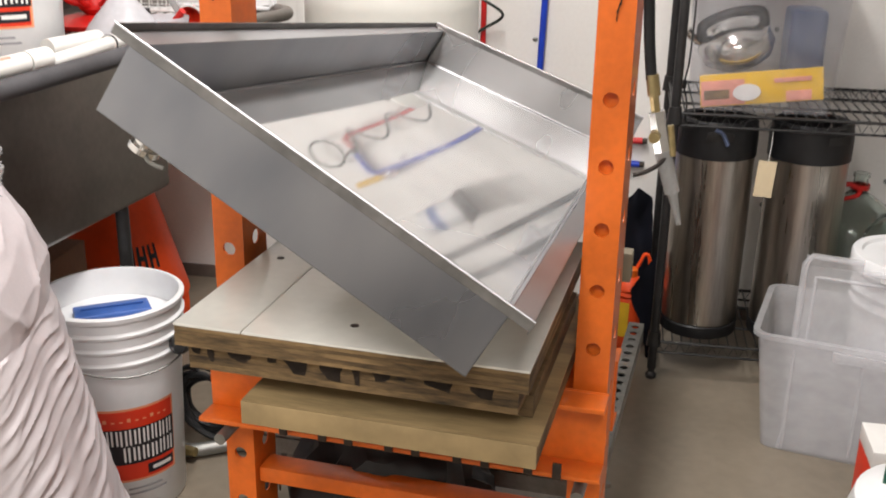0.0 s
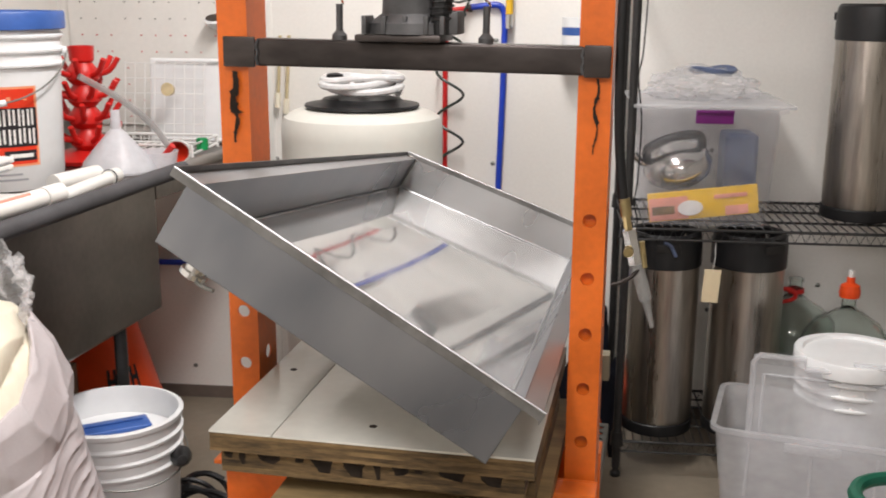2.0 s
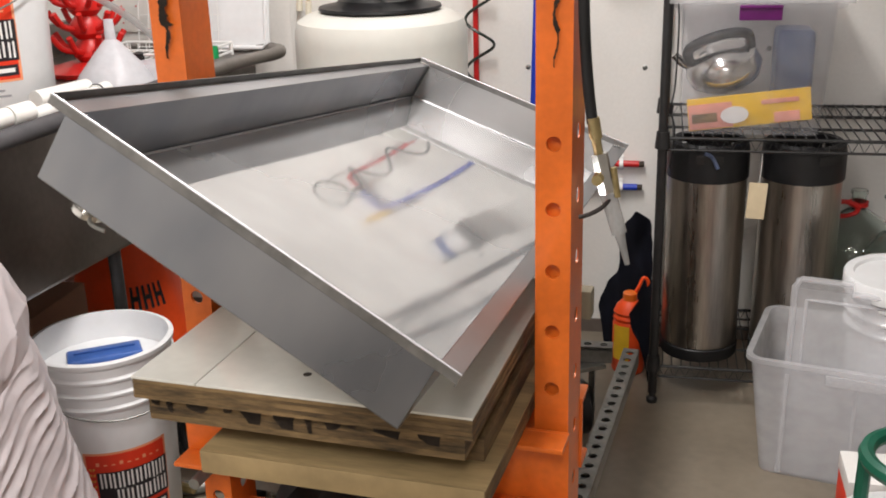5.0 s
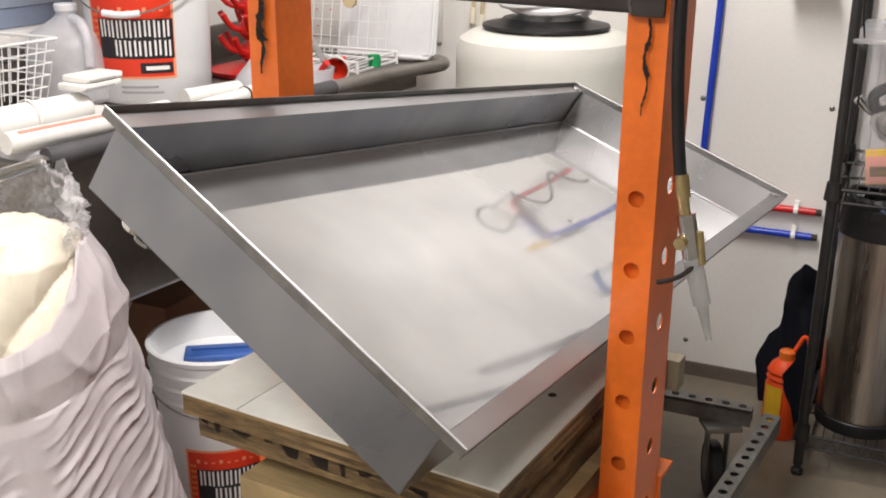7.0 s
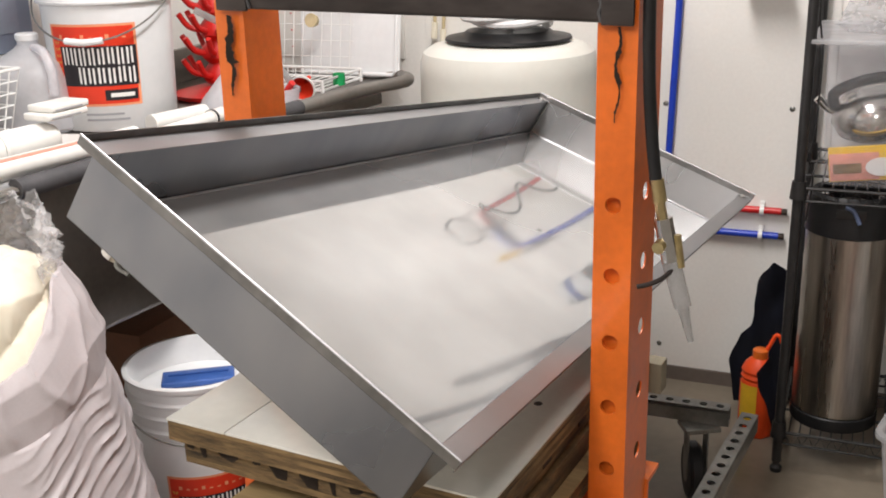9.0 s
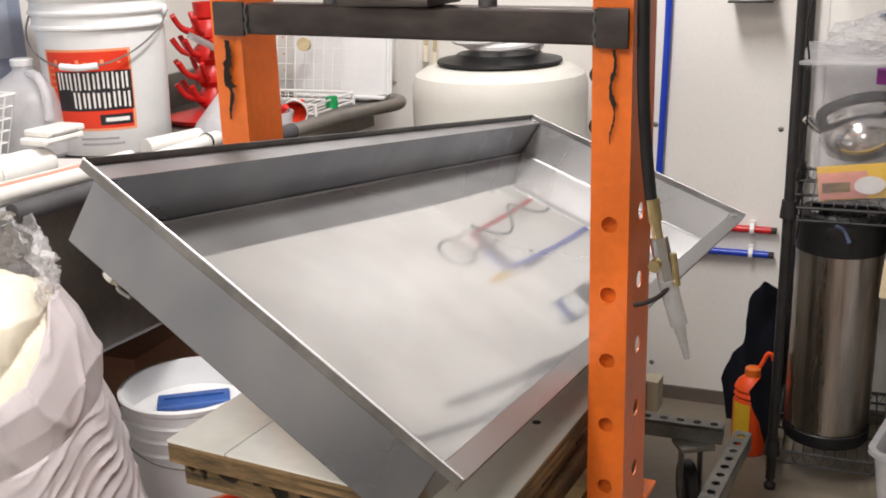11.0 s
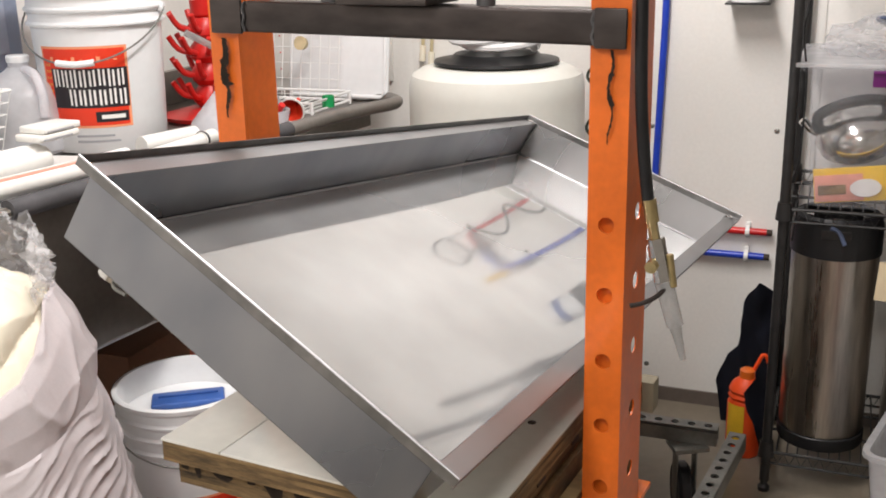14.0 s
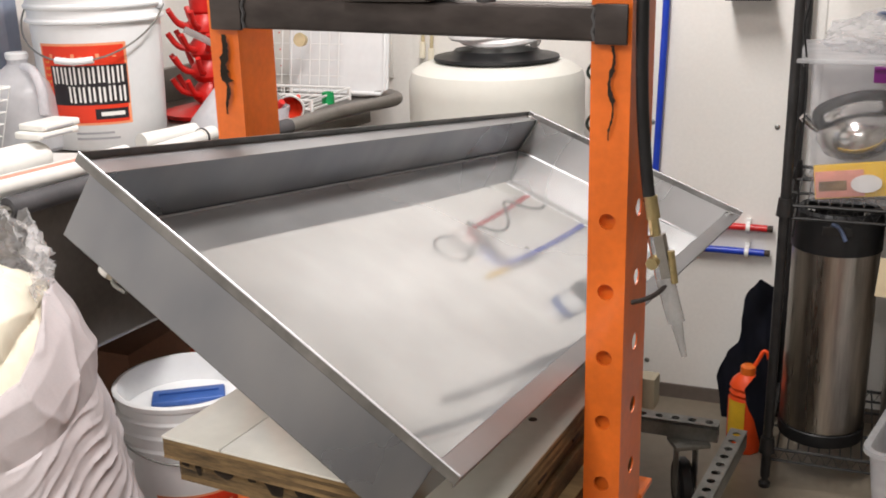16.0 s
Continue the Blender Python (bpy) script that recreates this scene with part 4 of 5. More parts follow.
def build_keg(m, label):
    K = thing("keg", m, label, "keg", "soda kegs")
    prof = [(0, 0.030), (0.098, 0.030), (0.106, 0.036), (0.1085, 0.05)]
    for k in range(0, 17):
        prof.append((0.1085 + 0.0004 * math.sin(k * 2.1), 0.11 + k * 0.026))
    prof += [(0.1085, 0.545), (0.104, 0.565), (0.085, 0.578), (0.04, 0.585), (0, 0.586)]
    part("shell", lathe(prof, 48), "keg", K)
    part("rubber_base", lathe([(0.09, 0), (0.109, 0.0), (0.1115, 0.006), (0.1115, 0.034), (0.109, 0.037), (0.104, 0.030), (0.09, 0.028), (0.09, 0)], 48), "rubber", K)
    top = part("rubber_top", lathe([(0.109, 0.53), (0.1125, 0.532), (0.1125, 0.60), (0.108, 0.628), (0.100, 0.635), (0.088, 0.632), (0.085, 0.60), (0.098, 0.575), (0.109, 0.565)], 48), "rubber", K)
    part("lid", lathe([(0, 0.586), (0.05, 0.586), (0.05, 0.60), (0.03, 0.607), (0, 0.608)], 24, None, None, 1.2, 0.85), "keg", K)
    for s in (-1, 1):
        part("post", rod((0.068 * s, 0, 0.58), (0.068 * s, 0, 0.622), 0.010, 12), "chrome", K)
        part("hand_hole", box(-0.035, 0.035, -0.1135 if s < 0 else 0.1115, -0.1115 if s < 0 else 0.1135, 0.587, 0.610), "black", top, bevel=0.0008)
    return K


build_keg(ROOM @ pose(0.425, -0.355, 0.122), "stainless soda keg with black rubber ends under the shelf")
build_keg(ROOM @ pose(0.680, -0.345, 0.122, 0, 0, 30), "stainless soda keg with a paper tag, black rubber ends")
build_keg(ROOM @ pose(1.01, -0.26, 0.792, 0, 0, 60), "stainless soda keg with black rubber ends standing on the shelf")
build_keg(ROOM @ pose(1.25, -0.24, 0.792, 0, 0, 10), "stainless soda keg with black rubber ends standing on the shelf")
TG = thing("paper_tag", ROOM @ pose(0.553, -0.488, 0.668, 0, 3, 0), "plain manila paper tag hanging on a string", "tag")
part("card", box(-0.024, 0.024, -0.0006, 0.0006, -0.10, 0.0), "tag", TG, smooth=False)
part("string", hose([(0, 0, -0.01), (0.002, 0.004, 0.04), (0.0, 0.01, 0.085)], 0.001, 5), "label_white", TG)
# bluish reflection on the keg's rubber top, modelled as a short slate tube
BL = thing("blue_glint", ROOM @ pose(0.43, -0.472, 0.705), "small slate-blue tube standing in for a bluish reflection on the keg top", "tap")
part("body", hose([(-0.02, 0, 0.035), (0.0, 0, 0.025), (0.016, -0.004, -0.005)], 0.0052, 8), "slate", BL)


# ---- clear lidded bin with pots on the shelf ----
def open_bin(w0, d0, w1, d1, h, th=0.003, rim=0.02, r=0.03):
    """A tapered open bin with rounded corners and a rolled rim, base at z 0, centred."""
    def ring(w, d, z, rr):
        out = []
        for cx, cy, a0 in ((1, 1, 0), (-1, 1, 90), (-1, -1, 180), (1, -1, 270)):
            for k in range(6):
                a = radians(a0 + 90 * k / 5)
                out.append((cx * (w / 2 - rr) + rr * math.cos(a), cy * (d / 2 - rr) + rr * math.sin(a), z))
        return out
    bm = bmesh.new()
    spec = [(w0, d0, 0, r), (w1, d1, h - 0.02, r), (w1 + rim * 0.3, d1 + rim * 0.3, h - 0.018, r), (w1 + rim * 2, d1 + rim * 2, h - 0.012, r + rim), (w1 + rim * 2, d1 + rim * 2, h, r + rim),
            (w1 - th, d1 - th, h, r), (w1 - 2 * th, d1 - 2 * th, h - 0.02, r), (w0 - 2 * th, d0 - 2 * th, th, r)]
    rings = [[bm.verts.new(p) for p in ring(*s)] for s in spec]
    for a, b in zip(rings, rings[1:]):
        for i in range(len(a)):
            bm.faces.new((a[i], a[(i + 1) % len(a)], b[(i + 1) % len(a)], b[i]))
    bm.faces.new(rings[0])
    bm.faces.new(rings[-1])
    return bm


BX = ROOM @ pose(0.525, -0.285, 0.7925)
B = thing("clear_storage_box", BX, "clear plastic storage box with purple latches, full of pots", "storage box")
part("tub", open_bin(0.350, 0.36, 0.385, 0.40, 0.345, rim=0.022), "clear_thin", B)
part("lid", box(-0.225, 0.225, -0.225, 0.225, 0.3455, 0.356), "clear", B, bevel=0.004)
part("latch", box(-0.052, 0.052, -0.236, -0.2225, 0.305, 0.343), "purple", B, "purple latch", bevel=0.003)
part("latch_lip", box(-0.052, 0.052, -0.242, -0.236, 0.336, 0.343), "purple", B, bevel=0.001)
pot = thing("steel_kettle", BX @ pose(-0.060, -0.03, 0.108, 12, -14, 0), "round polished steel kettle with a black handle inside the box", "kettle")
part("body", lathe([(0, 0), (0.068, 0.0), (0.092, 0.018), (0.103, 0.050), (0.092, 0.085), (0.058, 0.112), (0.02, 0.120), (0, 0.121)], 40), "kettle", pot)
part("handle", hose([(-0.085, -0.02, 0.09), (-0.078, -0.03, 0.135), (0, -0.035, 0.155), (0.072, -0.03, 0.142), (0.078, -0.02, 0.10)], 0.014, 10), "rubber", pot)
part("spout", hose([(-0.08, 0.0, 0.07), (-0.105, 0, 0.09), (-0.122, 0, 0.12)], 0.012, 10), "chrome", pot)
card = thing("packet", BX @ pose(0.0, -0.158, 0.022, 0, -7, 0), "yellow and pink printed cardboard packet standing inside the box", "packet")
part("card", box(-0.16, 0.155, -0.006, 0.006, 0.0, 0.085), "yellow", card, bevel=0.001)
part("panel", box(-0.158, -0.045, -0.0085, -0.0065, 0.003, 0.070), "pink", card, bevel=0.0005)
part("picture", box(-0.150, -0.085, -0.0092, -0.0087, 0.020, 0.045), "ply_edge", card, bevel=0.0003)
part("corner_print", box(0.060, 0.125, -0.0085, -0.0065, 0.003, 0.030), "pink", card, bevel=0.0005)
part("badge", lathe([(0, -0.001), (0.030, -0.001), (0.030, 0.001), (0, 0.001)], 24, None, pose(-0.040, -0.0102, 0.034, 90, 0, 0), 1.2, 0.75), "label_white", card)
part("print_bar", box(0.03, 0.125, -0.0088, -0.0067, 0.054, 0.066), "pink", card, bevel=0.0003)
tin = thing("slate_container", BX @ pose(0.115, 0.03, 0.004), "slate-blue plastic container inside the storage box", "container")
part("body", box(-0.05, 0.05, -0.07, 0.07, 0.0, 0.25), "slate", tin, bevel=0.02, segs=3)
rest = thing("plastic_bag", BX @ pose(-0.01, -0.01, 0.357), "bundle of clear bags and tubing on the box lid", "bag")
bm = bmesh.new()
bmesh.ops.create_icosphere(bm, subdivisions=4, radius=1)
for v in bm.verts:
    d = 1 + 0.28 * noise.noise(v.co * 2.3) + 0.16 * noise.noise(v.co * 6)
    v.co = Vector((v.co.x * 0.155 * d, v.co.y * 0.12 * d, max(0, v.co.z * 0.062 * d + 0.03)))
part("film", bm, "film", rest)
bm = bmesh.new()
for k in range(3):
    hose([((0.055 + 0.006 * k) * math.cos(a * 0.5) + 0.025, 0.05 * math.sin(a * 0.5) - 0.02, 0.079 + 0.004 * k + 0.006 * math.sin(a)) for a in range(14)], 0.0045, 7, bm, steps=2)
part("tubing", bm, "slate", rest)


# ---- carboys on the lower shelf ----
def build_carboy(m, cap, label):
    K = thing("carboy", m, label, "carboy", "glass carboys")
    prof = [(0, 0.004), (0.11, 0.0), (0.132, 0.012), (0.135, 0.04), (0.135, 0.26), (0.128, 0.30), (0.095, 0.345), (0.045, 0.375), (0.022, 0.392), (0.020, 0.43), (0.024, 0.435), (0.024, 0.445), (0.017, 0.445),
            (0.017, 0.392), (0.04, 0.371), (0.09, 0.34), (0.123, 0.296), (0.130, 0.26), (0.130, 0.04), (0.127, 0.016), (0, 0.010)]
    part("bottle", lathe(prof, 40), "glass", K)
    if cap == "cap":
        part("cap", lathe([(0, 0.425), (0.030, 0.425), (0.032, 0.44), (0.028, 0.462), (0.013, 0.470), (0.012, 0.488), (0, 0.488)], 20), "cone", K, "bright orange carboy cap")
        part("plug", lathe([(0, 0.486), (0.009, 0.486), (0.010, 0.51), (0, 0.511)], 12), "label_white", K)
    else:
        pts = [(0.045 * math.cos(a) - 0.05, -0.03, 0.395 + 0.022 * math.sin(a)) for a in [2 * math.pi * k / 16 for k in range(17)]]
        part("handle", hose(pts, 0.0075, 8, steps=2), "red", K, "red carrying handle")
        part("band", lathe([(0.0225, 0.398), (0.028, 0.398), (0.028, 0.412), (0.0225, 0.412), (0.0225, 0.398)], 18), "red", K)


build_carboy(ROOM @ pose(1.00, -0.30, 0.122), "cap", "clear glass carboy with a bright orange cap")
build_carboy(ROOM @ pose(1.32, -0.19, 0.122), "cap", "clear glass carboy with a bright orange cap")
build_carboy(ROOM @ pose(0.868, -0.170, 0.122), "handle", "clear glass carboy with a red carrying handle")


# ---- totes on the floor ----
TOTE = pose(0.76, 2.37, 0, 0, 0, -23)
t1 = thing("clear_tote", TOTE @ pose(0.27, 0.185, 0), "empty clouded clear plastic tote on the floor", "tote")
part("tub", open_bin(0.43, 0.30, 0.50, 0.345, 0.325, rim=0.014), "clear", t1)
for y in (-0.19, 0.19):
    part("grip", box(-0.07, 0.07, y - 0.004, y + 0.004, 0.285, 0.312), "clear", t1, bevel=0.003)
for x in (-0.16, 0.0, 0.16):
    part("rib", box(x - 0.004, x + 0.004, -0.173, -0.168, 0.03, 0.29, None, pose(0, 0, 0, 0, 0, 0)), "clear", t1, bevel=0.001)
ld = thing("tote_lid", TOTE @ pose(0.31, 0.040, 0.006, 86, 0, 0), "clouded plastic tote lid standing upright in the tote", "lid")
bm = box(-0.205, 0.225, 0.0, 0.490, -0.004, 0.0)
for xa, xb in ((-0.205, -0.075), (0.045, 0.225)):
    part("edge_tab", box(xa, xb, 0.4902, 0.515, -0.004, 0.0), "clear", ld, bevel=0.0015)
part("panel", bm, "clear", ld, bevel=0.0015)
bm = bmesh.new()
loop = [(-0.205, 0.0), (-0.205, 0.495), (-0.19, 0.515), (-0.075, 0.515), (-0.073, 0.490), (0.043, 0.490), (0.045, 0.515), (0.21, 0.515), (0.225, 0.495), (0.225, 0.0)]
hose([(x, y, 0.004) for x, y in loop], 0.008, 8, bm, smoothly=False)
hose([(x * 0.86, min(y, 0.49) * 0.945, 0.001) for x, y in loop], 0.004, 6, bm, smoothly=False)
part("rim", bm, "clear", ld)
build_pail("lidded_pail", TOTE @ pose(0.355, 0.205, 0.005, 0, 0, 0), "white plastic pail with a white lid standing in the tote", 0.50, 0.120, 0.138, lid="pail")


# ---- gas cylinder with a green collar ----
G = thing("gas_cylinder", pose(0.805, 1.42, 0, 0, 0, 20), "small white gas cylinder with a dark green collar", "gas cylinder")
part("tank", lathe([(0, 0.03), (0.10, 0.03), (0.145, 0.06), (0.152, 0.10), (0.152, 0.41), (0.14, 0.455), (0.09, 0.485), (0, 0.495)], 40), "pail", G)
part("foot_ring", lathe([(0.10, 0), (0.105, 0), (0.105, 0.05), (0.10, 0.05), (0.10, 0)], 32), "pail", G)
bm = hose([(0.088 * math.cos(radians(a)), 0.088 * math.sin(radians(a)), 0.595) for a in range(-60, 250, 14)], 0.013, 8, steps=2)
for a in (-60, 40, 140, 236):
    rod((0.09 * math.cos(radians(a)), 0.09 * math.sin(radians(a)), 0.47), (0.088 * math.cos(radians(a)), 0.088 * math.sin(radians(a)), 0.595), 0.011, 8, bm)
part("collar", bm, "green", G, "dark green guard collar")
valve = part("valve", rod((0, 0, 0.49), (0, 0, 0.56), 0.014, 12), "brass", G)
part("wheel", lathe([(0, 0.56), (0.026, 0.56), (0.029, 0.568), (0.026, 0.578), (0, 0.58)], 18), "chrome", G)
part("regulator", lathe([(0, -0.02), (0.03, -0.02), (0.036, 0), (0.03, 0.02), (0, 0.02)], 18, None, pose(0.04, -0.02, 0.54, 80, 0, 30)), "chrome", G)

# ---- red and white carton at the edge of the floor ----
CT = thing("carton", pose(0.835, 1.66, 0, 0, 0, -10), "small red and white cardboard carton on the floor", "carton")
part("body", box(-0.06, 0.06, -0.05, 0.06, 0.0, 0.40), "label_red", CT, bevel=0.003)
part("top", box(-0.061, 0.061, -0.051, 0.061, 0.4005, 0.435), "label_white", CT, bevel=0.003)


# ---- slotted strut dolly behind the press ----
def slotted(p0, p1, w, h, name, parent, pitch=0.042):
    p0, p1 = Vector(p0), Vector(p1)
    d = p1 - p0
    ang = math.degrees(math.atan2(d.y, d.x))
    m = pose(p0.x, p0.y, p0.z, 0, 0, ang)
    n = int(d.length / pitch)
    bm = holed_plate(w, d.length, 0.004, [pitch * (k + 0.5) for k in range(n)], w * 0.24)
    bmesh.ops.transform(bm, matrix=m @ pose(0, 0, 0, 0, 90, 0) @ pose(0, 0, 0, 0, 0, 90), verts=bm.verts)
    bm2 = box(0, d.length, -w / 2, -w / 2 + 0.004, -h, -0.0045, bm, m)
    box(0, d.length, w / 2 - 0.004, w / 2, -h, -0.0045, bm, m)
    box(0, d.length, -w / 2 + 0.0042, w / 2 - 0.0042, -h, -h + 0.004, bm, m)
    return part(name, bm, "zinc", parent, smooth=False)


def build_dolly():
    D = thing("strut_dolly", pose(0, 0, 0), "grey slotted steel strut dolly on swivel casters", "dolly")
    slotted((0.30, 1.80, 0.25), (0.522, 2.575, 0.25), 0.041, 0.041, "strut", D)
    slotted((-0.15, 2.70, 0.25), (0.475, 2.600, 0.25), 0.041, 0.041, "strut", D)
    slotted((-0.43, 2.02, 0.25), (-0.15, 2.74, 0.25), 0.041, 0.041, "strut", D)
    slotted((-0.42, 2.00, 0.25), (0.29, 1.82, 0.25), 0.041, 0.041, "strut", D)
    for x, y in ((0.402, 2.590), (0.30, 1.88), (-0.14, 2.63), (-0.38, 2.05)):
        c = part("caster", box(-0.045, 0.045, -0.035, 0.035, 0.196, 0.208, None, pose(x, y, 0, 0, 0, 20)), "zinc", D, bevel=0.002)
        part("tyre", lathe([(0.03, -0.018), (0.066, -0.018), (0.075, -0.010), (0.075, 0.010), (0.066, 0.018), (0.03, 0.018), (0.03, -0.018)], 32, None, pose(x - 0.01, y, 0.0755, 90, 0, 100)), "rubber", c)
        part("hub", lathe([(0, -0.020), (0.030, -0.020), (0.030, 0.020), (0, 0.020)], 20, None, pose(x - 0.01, y, 0.0755, 90, 0, 100)), "zinc", c)
        bm = bmesh.new()
        for s in (-1, 1):
            box(-0.028, 0.028, s * 0.024 - 0.002, s * 0.024 + 0.002, 0.07, 0.196, bm, pose(x - 0.005, y, 0, 0, 0, 100))
        part("fork", bm, "zinc", c, bevel=0.001)
    K = thing("lumber_block", PRESS @ pose(0.332, 0.140, 0.622, 0, 0, 0), "grey weathered lumber block wedged behind the post", "block")
    part("block", box(-0.034, 0.013, -0.012, 0.020, 0.134, 0.184), "wood", K, bevel=0.003)
    part("riser", box(-0.034, -0.018, -0.010, 0.018, 0.0, 0.1315), "wood", K, bevel=0.002)



build_dolly()

# ---- air hose with fittings beside the post ----
AH = thing("air_hose", PRESS, "black rubber air hose ending in a brass valve and clear nozzle", "air hose")
part("hose", hose([(0.352, -0.004, 1.95), (0.349, 0.0, 1.7), (0.345, 0.002, 1.45), (0.346, 0.006, 1.28), (0.352, 0.010, 1.18), (0.360, 0.011, 1.115)], 0.0082, 14), "rubber", AH)
ft = part("fitting", rod((0.360, 0.011, 1.118), (0.371, 0.010, 1.066), 0.0072, 6), "brass", AH)
part("ferrule", rod((0.3605, 0.011, 1.122), (0.366, 0.0105, 1.092), 0.0094, 14), "brass", ft)
part("valve_body", rod((0.371, 0.010, 1.070), (0.385, 0.009, 1.012), 0.0125, 6), "chrome", AH, "chrome valve body")
part("valve_cap", rod((0.372, -0.012, 1.035), (0.373, 0.004, 1.037), 0.0085, 8), "brass", AH)
part("lever", hose([(0.390, 0.0, 1.005), (0.378, -0.008, 0.993), (0.362, -0.012, 0.984), (0.347, -0.014, 0.979)], 0.0034, 8), "weld", AH)
part("guard", rod((0.393, 0.004, 1.052), (0.400, 0.004, 1.008), 0.0048, 10), "brass", AH)
nz = part("nozzle", rod((0.385, 0.009, 1.012), (0.404, 0.006, 0.952), 0.0125, 12, None, 0.0115), "tube", AH, "clear stepped nozzle")
for k, r in enumerate((0.0085, 0.007, 0.006, 0.005)):
    p = Vector((0.404, 0.006, 0.952)).lerp(Vector((0.417, 0.005, 0.905)), k / 4)
    q = Vector((0.404, 0.006, 0.952)).lerp(Vector((0.417, 0.005, 0.905)), (k + 1) / 4)
    part("barb", rod(p, q, r, 12, None, r * 0.82), "tube", nz)


# ---- fuel bottle and cloth by the shelf ----
FB = thing("fuel_bottle", ROOM @ pose(0.222, -0.285, 0, 0, 0, 10) @ Matrix.Diagonal((0.9, 0.9, 0.86, 1)), "orange plastic spray jug with a looped handle", "jug")
part("body", lathe([(0, 0.0), (0.05, 0.0), (0.056, 0.010), (0.056, 0.19), (0.051, 0.20), (0.056, 0.21), (0.051, 0.222), (0.055, 0.232), (0.048, 0.25), (0.030, 0.268), (0.022, 0.275), (0, 0.275)], 10), "cone", FB)
part("cap", lathe([(0.018, 0.270), (0.024, 0.273), (0.024, 0.298), (0.018, 0.303), (0, 0.304)], 18), "orange", FB)
part("handle", hose([(0.012, 0, 0.285), (0.03, 0, 0.325), (0.042, 0, 0.352), (0.056, 0, 0.345), (0.062, 0, 0.31), (0.050, 0, 0.262)], 0.0065, 8), "cone", FB)
part("label", curved_patch(0.0565, 0, -70, -8, 0.06, 0.19, 0.0008, 8), "yellow", FB)


def draped(rows, y, depth, seed):
    """A slumped piece of thick cloth: its left and right edges at each height."""
    bm = bmesh.new()
    g = []
    for j in range(41):
        z = rows[0][0] + (rows[-1][0] - rows[0][0]) * j / 40
        for a, b in zip(rows, rows[1:]):
            if a[0] <= z <= b[0] + 1e-6:
                f = (z - a[0]) / (b[0] - a[0])
                xl, xr = a[1] + (b[1] - a[1]) * f, a[2] + (b[2] - a[2]) * f
        row = []
        for i in range(25):
            x = xl + (xr - xl) * i / 24
            bulge = 0.020 * noise.noise((x * 16 + seed, 0, z * 7)) + 0.009 * math.sin(x * 75 + z * 14 + seed) * min(1, z * 8)
            row.append(bm.verts.new((x + 0.004 * noise.noise((x * 22, seed, z * 22)), y + bulge, z)))
        g.append(row)
    for j in range(40):
        for i in range(24):
            bm.faces.new((g[j][i], g[j][i + 1], g[j + 1][i + 1], g[j + 1][i]))
    bmesh.ops.solidify(bm, geom=bm.faces[:], thickness=depth)
    return bm


CL = thing("cloth", ROOM, "dark navy jacket slumped on the floor against the shelf", "jacket")
part("back_fold", draped([(0.005, 0.14, 0.285), (0.10, 0.125, 0.285), (0.14, 0.118, 0.285), (0.18, 0.13, 0.285), (0.225, 0.148, 0.285), (0.26, 0.178, 0.285), (0.33, 0.182, 0.283), (0.40, 0.187, 0.280), (0.43, 0.200, 0.272), (0.465, 0.226, 0.232)], -0.115, 0.012, 1), "navy", CL)
part("front_fold", draped([(0.006, 0.284, 0.300), (0.075, 0.272, 0.300), (0.135, 0.252, 0.300), (0.19, 0.226, 0.300), (0.225, 0.222, 0.300), (0.29, 0.262, 0.300), (0.345, 0.290, 0.300)], -0.375, 0.012, 4), "navy", CL)

# ---- orange cone under the sink ----
CN = thing("traffic_cone", ROOM @ pose(-1.40, -0.36, 0, 0, 0, 9.5), "bright orange caution cone standing under the sink", "cone")
part("base", lathe([(0, 0), (0.208, 0.0), (0.213, 0.012), (0.213, 0.05), (0.212, 0.075), (0, 0.076)], 8), "cone", CN, bevel=0.004)
part("body", lathe([(0.211, 0.0765), (0.209, 0.09), (0.123, 0.40), (0.03, 0.68), (0.012, 0.69), (0, 0.691)], 40), "cone", CN)
for k in range(3):
    bm = bmesh.new()
    curved_patch(0.2342, -0.2774, 22 + k * 13, 25 + k * 13, 0.20, 0.275, 0.002, 2, 0.0, bm)
    curved_patch(0.2342, -0.2774, 29 + k * 13, 32 + k * 13, 0.20, 0.275, 0.002, 2, 0.0, bm)
    curved_patch(0.2342, -0.2774, 25 + k * 13, 29 + k * 13, 0.23, 0.245, 0.002, 2, 0.0, bm)
    part("print_bar", bm, "label_black", CN)

# ---- brown block under the sink, filling the brown area beside the cone ----
CB = thing("brown_block", ROOM @ pose(-1.37, -1.02, 0, 0, 0, 0), "plain brown block under the sink", "box")
part("carton", box(-0.15, 0.15, -0.13, 0.13, 0.0, 0.45), "cardboard", CB, bevel=0.004)

# ---- cables on the floor behind the pail ----
CC = thing("cable_coil", ROOM @ pose(-0.845, -1.02, 0, 0, 0, 0), "tangle of black and grey cable on the floor", "cable")
for k in range(4):
    pts = []
    for i in range(22):
        a = i * 0.42 + k
        r = 0.085 + 0.015 * math.sin(i * 0.7 + k)
        pts.append((r * math.cos(a) + 0.02 * k, 0.03 * math.sin(a * 0.5 + k) - 0.03 * k, 0.10 + r * math.sin(a) * 0.95 + 0.006 * k))
    part("loop", hose(pts, 0.0075, 7, steps=3), "rubber", CC)
part("grey_lead", hose([(-0.10, -0.12, 0.02), (0.0, -0.15, 0.02), (0.12, -0.10, 0.022), (0.24, -0.12, 0.02)], 0.018, 10), "zinc", CC)
part("plug", rod((-0.02, -0.16, 0.03), (0.03, -0.17, 0.03), 0.012, 8), "brass", CC)
GL = thing("rubber_grip", pose(-0.575, 2.09, 0.40, 0, 25, 0), "black rubber grip hooked on the pail rim", "grip")
